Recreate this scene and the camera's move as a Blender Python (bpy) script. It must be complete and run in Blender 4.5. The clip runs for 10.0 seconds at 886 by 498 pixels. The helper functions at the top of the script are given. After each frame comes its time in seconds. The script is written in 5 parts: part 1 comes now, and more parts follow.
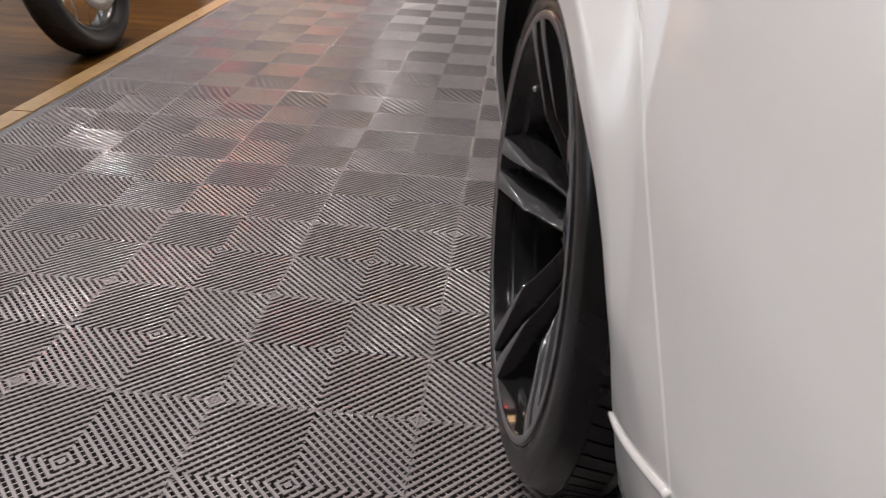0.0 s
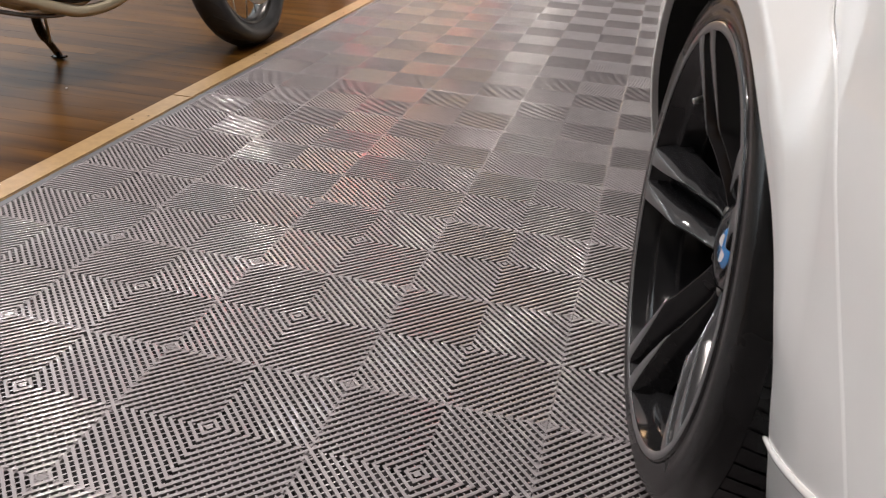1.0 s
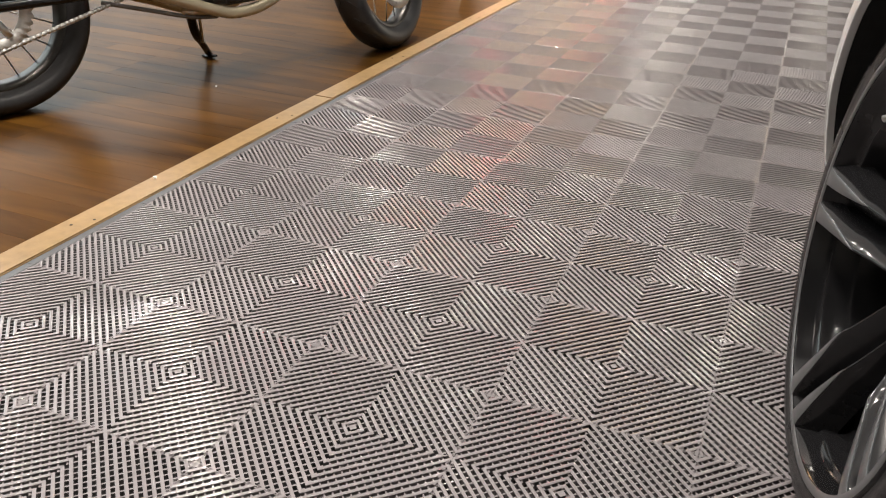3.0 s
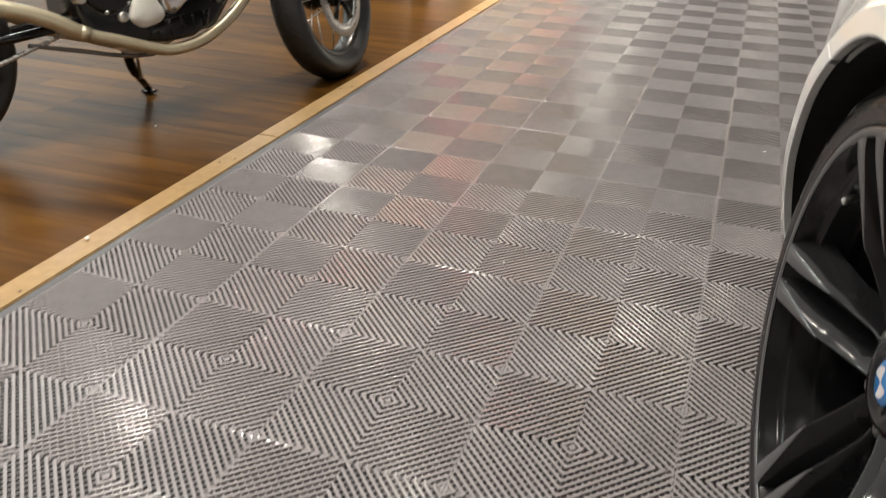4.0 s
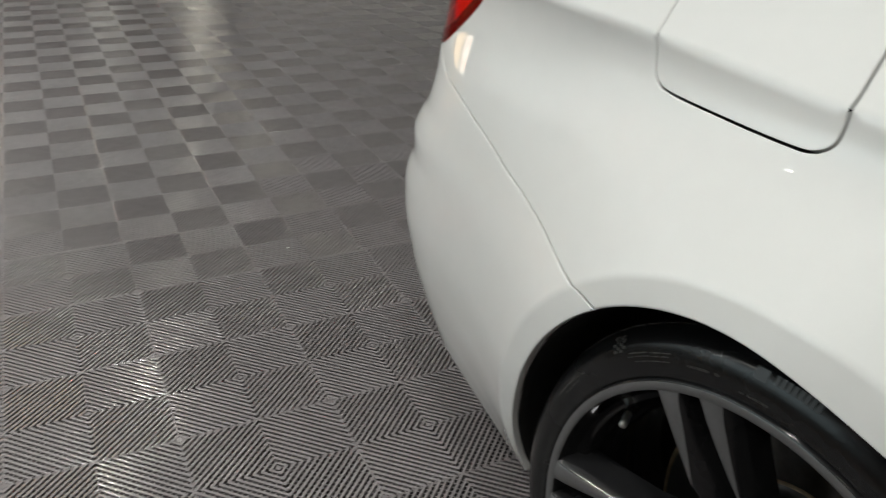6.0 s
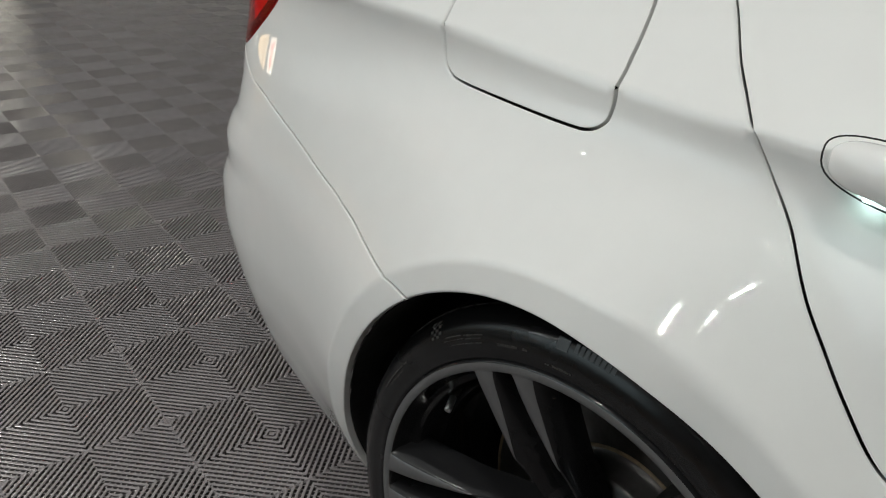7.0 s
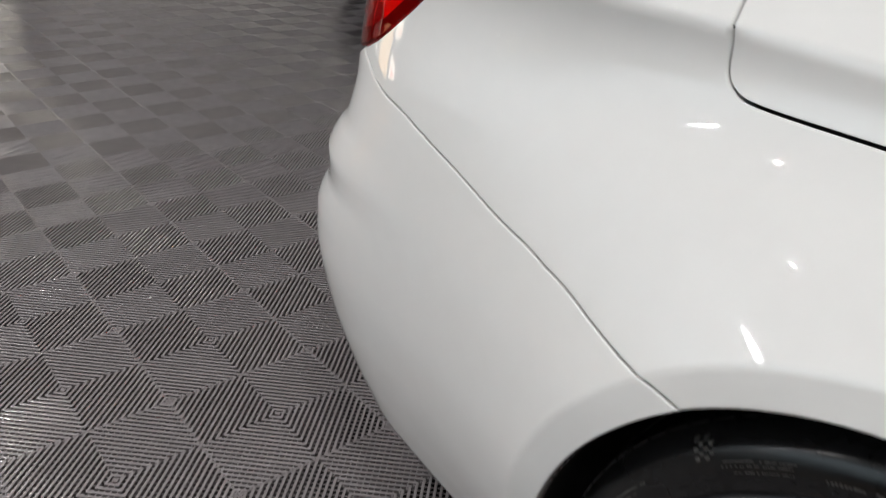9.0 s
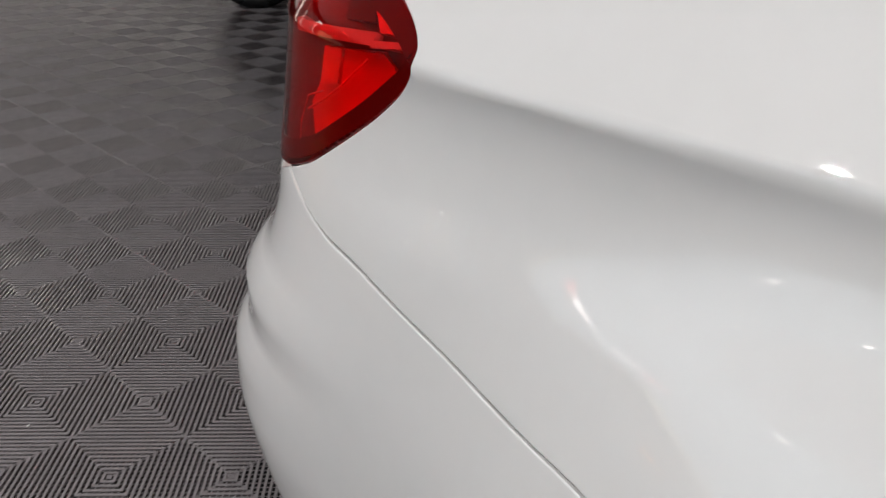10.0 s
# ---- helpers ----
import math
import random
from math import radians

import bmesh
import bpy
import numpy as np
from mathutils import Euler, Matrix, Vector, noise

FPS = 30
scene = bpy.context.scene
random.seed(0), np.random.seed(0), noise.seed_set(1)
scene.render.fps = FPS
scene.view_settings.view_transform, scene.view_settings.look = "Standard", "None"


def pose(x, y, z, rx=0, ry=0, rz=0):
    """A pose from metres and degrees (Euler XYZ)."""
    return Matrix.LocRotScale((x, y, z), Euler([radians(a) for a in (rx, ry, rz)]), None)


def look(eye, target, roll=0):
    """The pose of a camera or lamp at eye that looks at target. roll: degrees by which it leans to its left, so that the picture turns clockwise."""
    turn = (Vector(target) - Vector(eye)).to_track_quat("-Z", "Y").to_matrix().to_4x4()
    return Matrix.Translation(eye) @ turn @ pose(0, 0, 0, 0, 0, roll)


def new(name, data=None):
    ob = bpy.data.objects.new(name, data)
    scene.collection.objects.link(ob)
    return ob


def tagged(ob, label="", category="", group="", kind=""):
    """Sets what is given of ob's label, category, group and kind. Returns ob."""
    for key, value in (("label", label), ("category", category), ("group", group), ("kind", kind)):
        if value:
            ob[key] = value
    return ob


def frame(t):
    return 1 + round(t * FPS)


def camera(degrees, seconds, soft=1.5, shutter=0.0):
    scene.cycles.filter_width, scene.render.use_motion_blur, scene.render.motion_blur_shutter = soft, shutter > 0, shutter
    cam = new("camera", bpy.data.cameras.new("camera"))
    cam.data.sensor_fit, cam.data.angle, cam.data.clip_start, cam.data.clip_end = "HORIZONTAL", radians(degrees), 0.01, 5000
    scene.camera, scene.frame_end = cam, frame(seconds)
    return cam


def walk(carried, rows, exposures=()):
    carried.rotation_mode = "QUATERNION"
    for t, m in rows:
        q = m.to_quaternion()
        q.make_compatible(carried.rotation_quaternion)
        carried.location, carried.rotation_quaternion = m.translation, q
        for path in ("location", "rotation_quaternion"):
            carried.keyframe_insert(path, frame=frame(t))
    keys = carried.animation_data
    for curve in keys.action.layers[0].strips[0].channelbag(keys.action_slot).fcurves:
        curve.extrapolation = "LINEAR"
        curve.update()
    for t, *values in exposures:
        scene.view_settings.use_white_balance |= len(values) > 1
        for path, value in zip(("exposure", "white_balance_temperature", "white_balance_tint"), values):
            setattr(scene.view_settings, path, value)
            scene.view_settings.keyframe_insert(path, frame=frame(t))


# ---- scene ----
cam = camera(57.4, 10.0, soft=1.05, shutter=0.3)
METRES, EYE, TILT, LEAN, TURN = 3.0, 0.75, -28.0, 0.0, 0.0
PATH = [
    (0, (0.604, -0.837, 0.836), (0.465, 0.928, -0.092), 2.7),
    (0.5, (0.587, -0.847, 0.832), (0.279, 0.899, -0.094), 2.7),
    (1, (0.56, -0.856, 0.837), (0.147, 0.864, -0.097), 3.0),
    (1.5, (0.537, -0.872, 0.836), (0.029, 0.827, -0.088), 2.6),
    (2, (0.46, -0.868, 0.844), (-0.116, 0.808, -0.082), 2.4),
    (2.2, (0.419, -0.843, 0.858), (-0.185, 0.822, -0.069), 2.4),
    (3.3, (0.514, -0.855, 0.824), (-0.16, 0.779, -0.112), 1.8),
    (3.5, (0.518, -0.841, 0.833), (-0.15, 0.795, -0.104), 1.7),
    (4, (0.466, -0.719, 0.914), (-0.119, 0.949, -0.021), 1.5),
    (4.5, (0.315, -0.584, 1.085), (-0.016, 1.154, 0.152), 1.6),
    (5, (0.156, -0.504, 1.125), (0.182, 1.266, 0.194), 1.6),
    (5.5, (0.102, -0.352, 1.155), (0.536, 1.367, 0.229), 1.5),
    (6, (0.064, -0.26, 1.154), (0.855, 1.331, 0.236), 1.7),
    (6.2, (0.076, -0.268, 1.151), (0.972, 1.267, 0.233), 1.7),
    (7.3, (0.113, -0.29, 1.147), (1.229, 1.101, 0.242), 2.1),
    (7.5, (0.104, -0.273, 1.138), (1.228, 1.112, 0.232), 2.2),
    (8, (0.044, -0.181, 1.109), (1.17, 1.198, 0.198), 2.3),
    (8.5, (-0.02, -0.099, 1.115), (1.096, 1.286, 0.201), 2.4),
    (9, (0.08, 0.088, 1.088), (1.202, 1.468, 0.173), 2.4),
    (9.5, (0.198, 0.270, 1.158), (1.339, 1.620, 0.224), 1.8),
    (10, (0.231, 0.384, 1.130), (1.532, 1.593, 0.211), 1.0),
]
walk(cam, [(t, look(eye, target, roll)) for t, eye, target, roll in PATH],
     exposures=[(0, 0.32, 6750, 16), (0.5, 0.47, 6780, 15), (1, 0.56, 6820, 15), (2, 0.76, 6980, 14), (3.5, 0.74, 7080, 10), (4.5, 0.64, 7050, 6), (5, 0.46, 6980, 5), (5.5, 0.2, 6900, 3), (6, 0.1, 6560, 3), (7.5, -0.14, 6480, 5), (8, 0.06, 6450, 7), (8.5, 0.12, 6450, 9), (9, 0.11, 6470, 9), (9.5, -0.02, 6500, 10), (10, -0.04, 6480, 11)])

# ---- light ----
world = bpy.data.worlds.new("world")
scene.world = world
world.use_nodes = True
world.node_tree.nodes["Background"].inputs[0].default_value = (0.9, 0.95, 1.0, 1)
world.node_tree.nodes["Background"].inputs[1].default_value = 0.02


def area_lamp(name, m, sx, sy, power, color, cone=180):
    data = bpy.data.lights.new(name, "AREA")
    data.shape, data.size, data.size_y, data.energy, data.color = "RECTANGLE", sx, sy, power, color
    data.spread = radians(cone)
    ob = new(name, data)
    ob.matrix_world = m
    return ob


# ---- materials ----
def material(name, color, rough=0.5, metal=0.0, coat=0.0, grain=0.0, scale=40.0, bump=0.0, spread=0.0, emit=None, strength=0.0):
    """A principled material with two scales of variation in colour and roughness, and fine relief."""
    mat = bpy.data.materials.new(name)
    mat.use_nodes = True
    nt = mat.node_tree
    b = nt.nodes["Principled BSDF"]
    b.inputs["Base Color"].default_value = (*color, 1)
    b.inputs["Roughness"].default_value = rough
    b.inputs["Metallic"].default_value = metal
    b.inputs["Coat Weight"].default_value = coat
    b.inputs["Coat Roughness"].default_value = 0.03
    if emit:
        b.inputs["Emission Color"].default_value = (*emit, 1)
        b.inputs["Emission Strength"].default_value = strength
    if grain or bump or spread:
        co = nt.nodes.new("ShaderNodeTexCoord")
        fine, wide = nt.nodes.new("ShaderNodeTexNoise"), nt.nodes.new("ShaderNodeTexNoise")
        for n, sc in ((fine, scale), (wide, scale / 12)):
            n.inputs["Scale"].default_value = sc
            n.inputs["Detail"].default_value = 4
            nt.links.new(co.outputs["Object"], n.inputs["Vector"])
        if grain:
            add = nt.nodes.new("ShaderNodeMath")
            nt.links.new(fine.outputs["Fac"], add.inputs[0])
            nt.links.new(wide.outputs["Fac"], add.inputs[1])
            ramp = nt.nodes.new("ShaderNodeMapRange")
            ramp.inputs["From Min"].default_value, ramp.inputs["From Max"].default_value = 0.6, 1.4
            ramp.inputs["To Min"].default_value, ramp.inputs["To Max"].default_value = 1 - grain, 1 + grain
            nt.links.new(add.outputs[0], ramp.inputs["Value"])
            mul = nt.nodes.new("ShaderNodeVectorMath")
            mul.operation = "SCALE"
            mul.inputs[0].default_value = color
            nt.links.new(ramp.outputs[0], mul.inputs["Scale"])
            nt.links.new(mul.outputs[0], b.inputs["Base Color"])
        if spread:
            rr = nt.nodes.new("ShaderNodeMapRange")
            rr.inputs["From Min"].default_value, rr.inputs["From Max"].default_value = 0.3, 0.7
            rr.inputs["To Min"].default_value, rr.inputs["To Max"].default_value = max(0.02, rough - spread), rough + spread
            nt.links.new(wide.outputs["Fac"], rr.inputs["Value"])
            nt.links.new(rr.outputs[0], b.inputs["Roughness"])
        if bump:
            bp = nt.nodes.new("ShaderNodeBump")
            bp.inputs["Strength"].default_value = bump
            bp.inputs["Distance"].default_value = 0.002
            nt.links.new(fine.outputs["Fac"], bp.inputs["Height"])
            nt.links.new(bp.outputs[0], b.inputs["Normal"])
    return mat


PAINT = material("white_paint", (0.78, 0.78, 0.77), 0.45, coat=1.0, grain=0.015, scale=30)
PAINT.node_tree.nodes["Principled BSDF"].inputs["Specular IOR Level"].default_value = 0.1
RUBBER = material("tyre_rubber", (0.011, 0.011, 0.0115), 0.24, grain=0.25, scale=60, bump=0.12, spread=0.07)
RUBBER.node_tree.nodes["Principled BSDF"].inputs["Specular IOR Level"].default_value = 0.32
GLOSS_BLACK = material("gloss_black_alloy", (0.013, 0.013, 0.014), 0.10, coat=0.0, grain=0.1, scale=50)
GLOSS_BLACK.node_tree.nodes["Principled BSDF"].inputs["Specular IOR Level"].default_value = 0.42
SATIN_GREY = material("satin_grey_alloy", (0.15, 0.149, 0.152), 0.30, metal=0.4, coat=0.25, grain=0.08, scale=80)
DARK = material("dark_plastic", (0.010, 0.010, 0.010), 0.8, grain=0.2, scale=50)
STEEL = material("brake_steel", (0.22, 0.21, 0.20), 0.45, metal=1.0, grain=0.15, scale=60)
RUST = material("tan_rusted_iron", (0.23, 0.17, 0.11), 0.55, metal=0.5, grain=0.35, scale=90)
DISC = material("worn_disc_iron", (0.09, 0.087, 0.085), 0.4, metal=0.9, grain=0.3, scale=60)
TILE = material("grey_floor_plastic", (0.265, 0.244, 0.251), 0.16, grain=0.12, scale=25, bump=0.02, spread=0.05)
TILE.node_tree.nodes["Principled BSDF"].inputs["IOR"].default_value = 1.62
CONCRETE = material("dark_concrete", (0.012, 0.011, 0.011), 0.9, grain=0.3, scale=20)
TRIM_WOOD = material("pale_wood_trim", (0.31, 0.20, 0.092), 0.35, grain=0.25, scale=40, bump=0.2)
def wood(name, dark, light, rough):
    """Streaky boards: long grain along x, different on every board."""
    mat = bpy.data.materials.new(name)
    mat.use_nodes = True
    nt = mat.node_tree
    b = nt.nodes["Principled BSDF"]
    co, info = nt.nodes.new("ShaderNodeTexCoord"), nt.nodes.new("ShaderNodeObjectInfo")
    shift = nt.nodes.new("ShaderNodeVectorMath")
    shift.operation = "MULTIPLY_ADD"
    mix = nt.nodes.new("ShaderNodeCombineXYZ")
    for k in range(3):
        nt.links.new(info.outputs["Random"], mix.inputs[k])
    shift.inputs[1].default_value = (37.0, 23.0, 11.0)
    nt.links.new(mix.outputs[0], shift.inputs[0])
    nt.links.new(co.outputs["Object"], shift.inputs[2])
    out = []
    for scale, detail in (((1.8, 15.0, 6.0), 4), ((1.1, 4.0, 2.0), 3)):
        mp = nt.nodes.new("ShaderNodeVectorMath")
        mp.operation = "MULTIPLY"
        mp.inputs[1].default_value = scale
        n = nt.nodes.new("ShaderNodeTexNoise")
        n.inputs["Scale"].default_value, n.inputs["Detail"].default_value, n.inputs["Distortion"].default_value = 1.0, detail, 0.6
        nt.links.new(shift.outputs[0], mp.inputs[0])
        nt.links.new(mp.outputs[0], n.inputs["Vector"])
        out.append(n)
    add = nt.nodes.new("ShaderNodeMath")
    add.operation = "MULTIPLY_ADD"
    add.inputs[1].default_value = 0.42
    nt.links.new(out[0].outputs["Fac"], add.inputs[0])
    half = nt.nodes.new("ShaderNodeMath")
    half.operation = "MULTIPLY_ADD"
    half.inputs[1].default_value = 0.58
    nt.links.new(out[1].outputs["Fac"], half.inputs[0])
    tone = nt.nodes.new("ShaderNodeMath")
    tone.operation = "MULTIPLY_ADD"
    tone.inputs[1].default_value, tone.inputs[2].default_value = 0.10, -0.05
    nt.links.new(info.outputs["Random"], tone.inputs[0])
    nt.links.new(tone.outputs[0], half.inputs[2])
    nt.links.new(half.outputs[0], add.inputs[2])
    ramp = nt.nodes.new("ShaderNodeValToRGB")
    ramp.color_ramp.elements[0].position, ramp.color_ramp.elements[1].position = 0.34, 0.68
    ramp.color_ramp.elements[0].color, ramp.color_ramp.elements[1].color = (*dark, 1), (*light, 1)
    nt.links.new(add.outputs[0], ramp.inputs["Fac"])
    nt.links.new(ramp.outputs["Color"], b.inputs["Base Color"])
    bp = nt.nodes.new("ShaderNodeBump")
    bp.inputs["Strength"].default_value, bp.inputs["Distance"].default_value = 0.25, 0.001
    nt.links.new(out[0].outputs["Fac"], bp.inputs["Height"])
    nt.links.new(bp.outputs[0], b.inputs["Normal"])
    b.inputs["Roughness"].default_value = rough
    return mat


PLANK = wood("brown_wood_plank", (0.027, 0.0112, 0.0028), (0.128, 0.057, 0.0108), 0.28)
PLANK.node_tree.nodes["Principled BSDF"].inputs["Specular IOR Level"].default_value = 0.04
WALL = material("plaster_wall", (0.55, 0.52, 0.48), 0.8, grain=0.05, scale=8)
RED = material("red_lens", (0.45, 0.004, 0.006), 0.08, coat=1.0)
CREAM = material("champagne_frame_metal", (0.60, 0.53, 0.38), 0.30, metal=0.55, coat=0.4, grain=0.06, spread=0.05)
PALE_COVER = material("pale_cover_paint", (0.74, 0.73, 0.68), 0.35, coat=0.6, grain=0.04)
BIKE_RUBBER = material("dusty_road_rubber", (0.022, 0.022, 0.023), 0.5, grain=0.3, scale=40, bump=0.15, spread=0.12)
CHROME = material("polished_alloy", (0.86, 0.88, 0.92), 0.26, metal=1.0, grain=0.06, spread=0.08)
LIGHT_PANEL = material("lit_panel", (0.9, 0.9, 0.9), 0.5, emit=(1.0, 0.90, 0.86), strength=14.0)


# darkened colour for unseen room sides, so glossy things mirror less light
DARK_SHELL = material("dark_plaster", (0.05, 0.048, 0.046), 0.8, grain=0.1, scale=8)
# emission of an added overhead sheet that gives soft fill light
CEILING_FILL = material("luminous_ceiling", (0.8, 0.8, 0.8), 0.6, emit=(0.97, 0.98, 1.0), strength=0.44)
# added cool glow; its strength falls off along the wall and towards the floor
WEST_FILL = material("daylit_window", (0.7, 0.7, 0.7), 0.5, emit=(0.74, 0.91, 1.0), strength=1.6)
nt = WEST_FILL.node_tree
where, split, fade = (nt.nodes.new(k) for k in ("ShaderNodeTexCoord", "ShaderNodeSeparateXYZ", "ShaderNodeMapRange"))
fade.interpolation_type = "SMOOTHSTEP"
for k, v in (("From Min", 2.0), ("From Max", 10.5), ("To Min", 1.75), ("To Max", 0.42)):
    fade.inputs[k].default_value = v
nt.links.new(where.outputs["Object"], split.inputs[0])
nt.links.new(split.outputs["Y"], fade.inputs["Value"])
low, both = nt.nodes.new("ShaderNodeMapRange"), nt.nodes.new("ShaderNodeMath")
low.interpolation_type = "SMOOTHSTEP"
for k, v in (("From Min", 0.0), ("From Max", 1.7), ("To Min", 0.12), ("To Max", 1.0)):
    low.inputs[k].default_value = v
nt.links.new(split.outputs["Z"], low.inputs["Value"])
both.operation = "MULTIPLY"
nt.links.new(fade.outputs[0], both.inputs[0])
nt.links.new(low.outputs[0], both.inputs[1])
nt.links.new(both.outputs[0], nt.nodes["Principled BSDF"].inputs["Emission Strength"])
STAR_RED = material("red_star", (0.6, 0.03, 0.02), 0.5, emit=(0.9, 0.08, 0.05), strength=5.0)
GLOW_SOFT = material("pale_window", (0.5, 0.5, 0.5), 0.6, emit=(1.0, 0.95, 0.85), strength=2.5)
GLOW_WARM = material("warm_window", (0.5, 0.4, 0.3), 0.6, emit=(1.0, 0.66, 0.34), strength=3.0)
# two added glows that lift the distant floor's reflections
GLOW_DIM = material("dim_window", (0.5, 0.5, 0.5), 0.6, emit=(1.0, 0.92, 0.86), strength=1.2)
GLOW_HAZE = material("faint_glass_front", (0.4, 0.4, 0.4), 0.6, emit=(1.0, 0.93, 0.83), strength=0.28)
GLOW_CARD = material("pale_lit_pane", (0.6, 0.5, 0.4), 0.6, emit=(1.0, 0.88, 0.74), strength=5.0)
GLOW_HIGH = material("high_window", (0.5, 0.5, 0.5), 0.6, emit=(1.0, 0.97, 0.92), strength=13.0)
SIGN_RED = material("red_lit_sign", (0.6, 0.03, 0.02), 0.5, emit=(1.0, 0.07, 0.06), strength=10.0)
GLOW_ORANGE = material("orange_lit_sign", (0.6, 0.3, 0.1), 0.5, emit=(1.0, 0.50, 0.22), strength=7.0)
GLOW_PINK = material("pink_lit_sign", (0.6, 0.2, 0.2), 0.5, emit=(1.0, 0.42, 0.40), strength=7.0)
GLOW_PANEL = material("square_light", (0.8, 0.8, 0.8), 0.5, emit=(0.97, 0.98, 1.0), strength=105.0)
GLOW_WHITE = material("bright_window", (0.5, 0.5, 0.5), 0.6, emit=(1.0, 0.93, 0.8), strength=6.0)
FIN_BLACK = material("engine_black", (0.006, 0.006, 0.007), 0.22, grain=0.2, spread=0.08)
RIM_DULL = material("dark_rim_metal", (0.05, 0.048, 0.044), 0.32, metal=0.8, grain=0.2, scale=40)
DISC_BIKE = material("bright_disc_steel", (0.50, 0.48, 0.46), 0.38, metal=0.9, grain=0.15, scale=60)
ALLOY_DARK = material("dark_polished_alloy", (0.10, 0.10, 0.105), 0.2, metal=1.0, grain=0.1)
CHAIN = material("bright_chain_steel", (0.62, 0.61, 0.58), 0.5, metal=0.45, grain=0.2, scale=80)
GOLD = material("gold_fork", (0.45, 0.33, 0.14), 0.3, metal=0.9, grain=0.1)
NAIL = material("dark_nail_head", (0.05, 0.035, 0.025), 0.5, metal=0.5, grain=0.2)
EDGE_GREY = material("tile_edge_plastic", (0.10, 0.10, 0.105), 0.4, grain=0.1, scale=20, spread=0.08)
PAPER = material("white_scrap", (0.8, 0.8, 0.78), 0.8)
CALIPER_BIKE = material("cast_caliper", (0.30, 0.30, 0.29), 0.4, metal=0.8, grain=0.3, scale=60, bump=0.3)
HOSE = material("pale_hose", (0.5, 0.48, 0.42), 0.4, grain=0.1)
LENS = material("red_lamp_lens", (0.82, 0.006, 0.007), 0.02, coat=0.0)
LENS.node_tree.nodes["Principled BSDF"].inputs["Transmission Weight"].default_value = 0.975
LENS.node_tree.nodes["Principled BSDF"].inputs["IOR"].default_value = 1.15
LAMP_GLOW = material("lamp_bright_red", (0.85, 0.006, 0.008), 0.3, grain=0.1, scale=60)
LAMP_RED = material("lamp_housing_red", (0.16, 0.002, 0.003), 0.35, grain=0.15, scale=30)
LAMP_BRIGHT = material("lamp_chamber_red", (0.75, 0.003, 0.004), 0.3, grain=0.15, scale=30)
LAMP_GRID = material("lamp_reflector_red", (0.95, 0.06, 0.05), 0.25, grain=0.3, scale=400, bump=1.0)
LAMP_BAR = material("lamp_light_bar", (0.60, 0.22, 0.19), 0.3, grain=0.05)
LAMP_DARK = material("lamp_dark_red", (0.06, 0.001, 0.002), 0.3, grain=0.1)
SEAL = material("black_seal", (0.01, 0.01, 0.01), 0.7, grain=0.2)
HANDLE_LIGHT = material("handle_lamp", (0.9, 1.0, 1.0), 0.4, emit=(0.75, 1.0, 0.95), strength=12.0)
MARKING = material("tyre_marking", (0.06, 0.057, 0.054), 0.7, grain=0.5, scale=120)
SIDE_RUBBER = material("tyre_emblem_rubber", (0.009, 0.009, 0.009), 0.35, grain=0.2, scale=60)
CAP_BLUE = material("cap_blue", (0.03, 0.22, 0.55), 0.25, coat=1.0)
CAP_WHITE = material("cap_white", (0.8, 0.8, 0.8), 0.25, coat=1.0)
ALLOY = material("bright_alloy", (0.7, 0.7, 0.68), 0.3, metal=1.0, grain=0.1)
CALIPER = material("caliper_grey", (0.05, 0.045, 0.042), 0.5, metal=0.6, grain=0.3, scale=40)


# ---- building helpers ----
def mesh_of(bm, name, smooth=True):
    bmesh.ops.recalc_face_normals(bm, faces=bm.faces)
    me = bpy.data.meshes.new(name)
    bm.to_mesh(me)
    bm.free()
    if smooth:
        me.shade_smooth()
    if "skin_n" in me.attributes:
        own = [d.vector.copy() for d in me.attributes["skin_n"].data]
        out = []
        for f in me.polygons:
            for v in f.vertices:
                n = own[v]
                out.append(f.normal if n.length < 0.5 else (n if n.dot(f.normal) > 0 else -n))
        me.normals_split_custom_set(out)
    return me


def part(name, bm, mat, parent, label="", m=None, smooth=True):
    ob = new(name, mesh_of(bm, name, smooth) if isinstance(bm, bmesh.types.BMesh) else bm)
    if mat:
        ob.data.materials.append(mat)
    ob.parent = parent
    if m is not None:
        ob.matrix_local = m
    return tagged(ob, label)


def box(sx, sy, sz, at=(0, 0, 0), bevel=0.0):
    bm = bmesh.new()
    bmesh.ops.create_cube(bm, size=1, matrix=Matrix.Translation(at) @ Matrix.Diagonal((sx, sy, sz, 1)))
    if bevel:
        bmesh.ops.bevel(bm, geom=bm.edges[:], offset=bevel, segments=2, affect="EDGES")
    return bm


def lathe(profile, steps=64, axis="X", closed=False):
    """A turned body: profile is (along axis, radius)."""
    bm = bmesh.new()
    rings = []
    for k in range(steps):
        a = 2 * math.pi * k / steps
        c, s = math.cos(a), math.sin(a)
        rings.append([bm.verts.new((x, r * c, r * s) if axis == "X" else (r * c, r * s, x)) for x, r in profile])
    n = len(profile)
    for k in range(steps):
        p, q = rings[k], rings[(k + 1) % steps]
        for i in range(n if closed else n - 1):
            bm.faces.new((p[i], p[(i + 1) % n], q[(i + 1) % n], q[i]))
    return bm


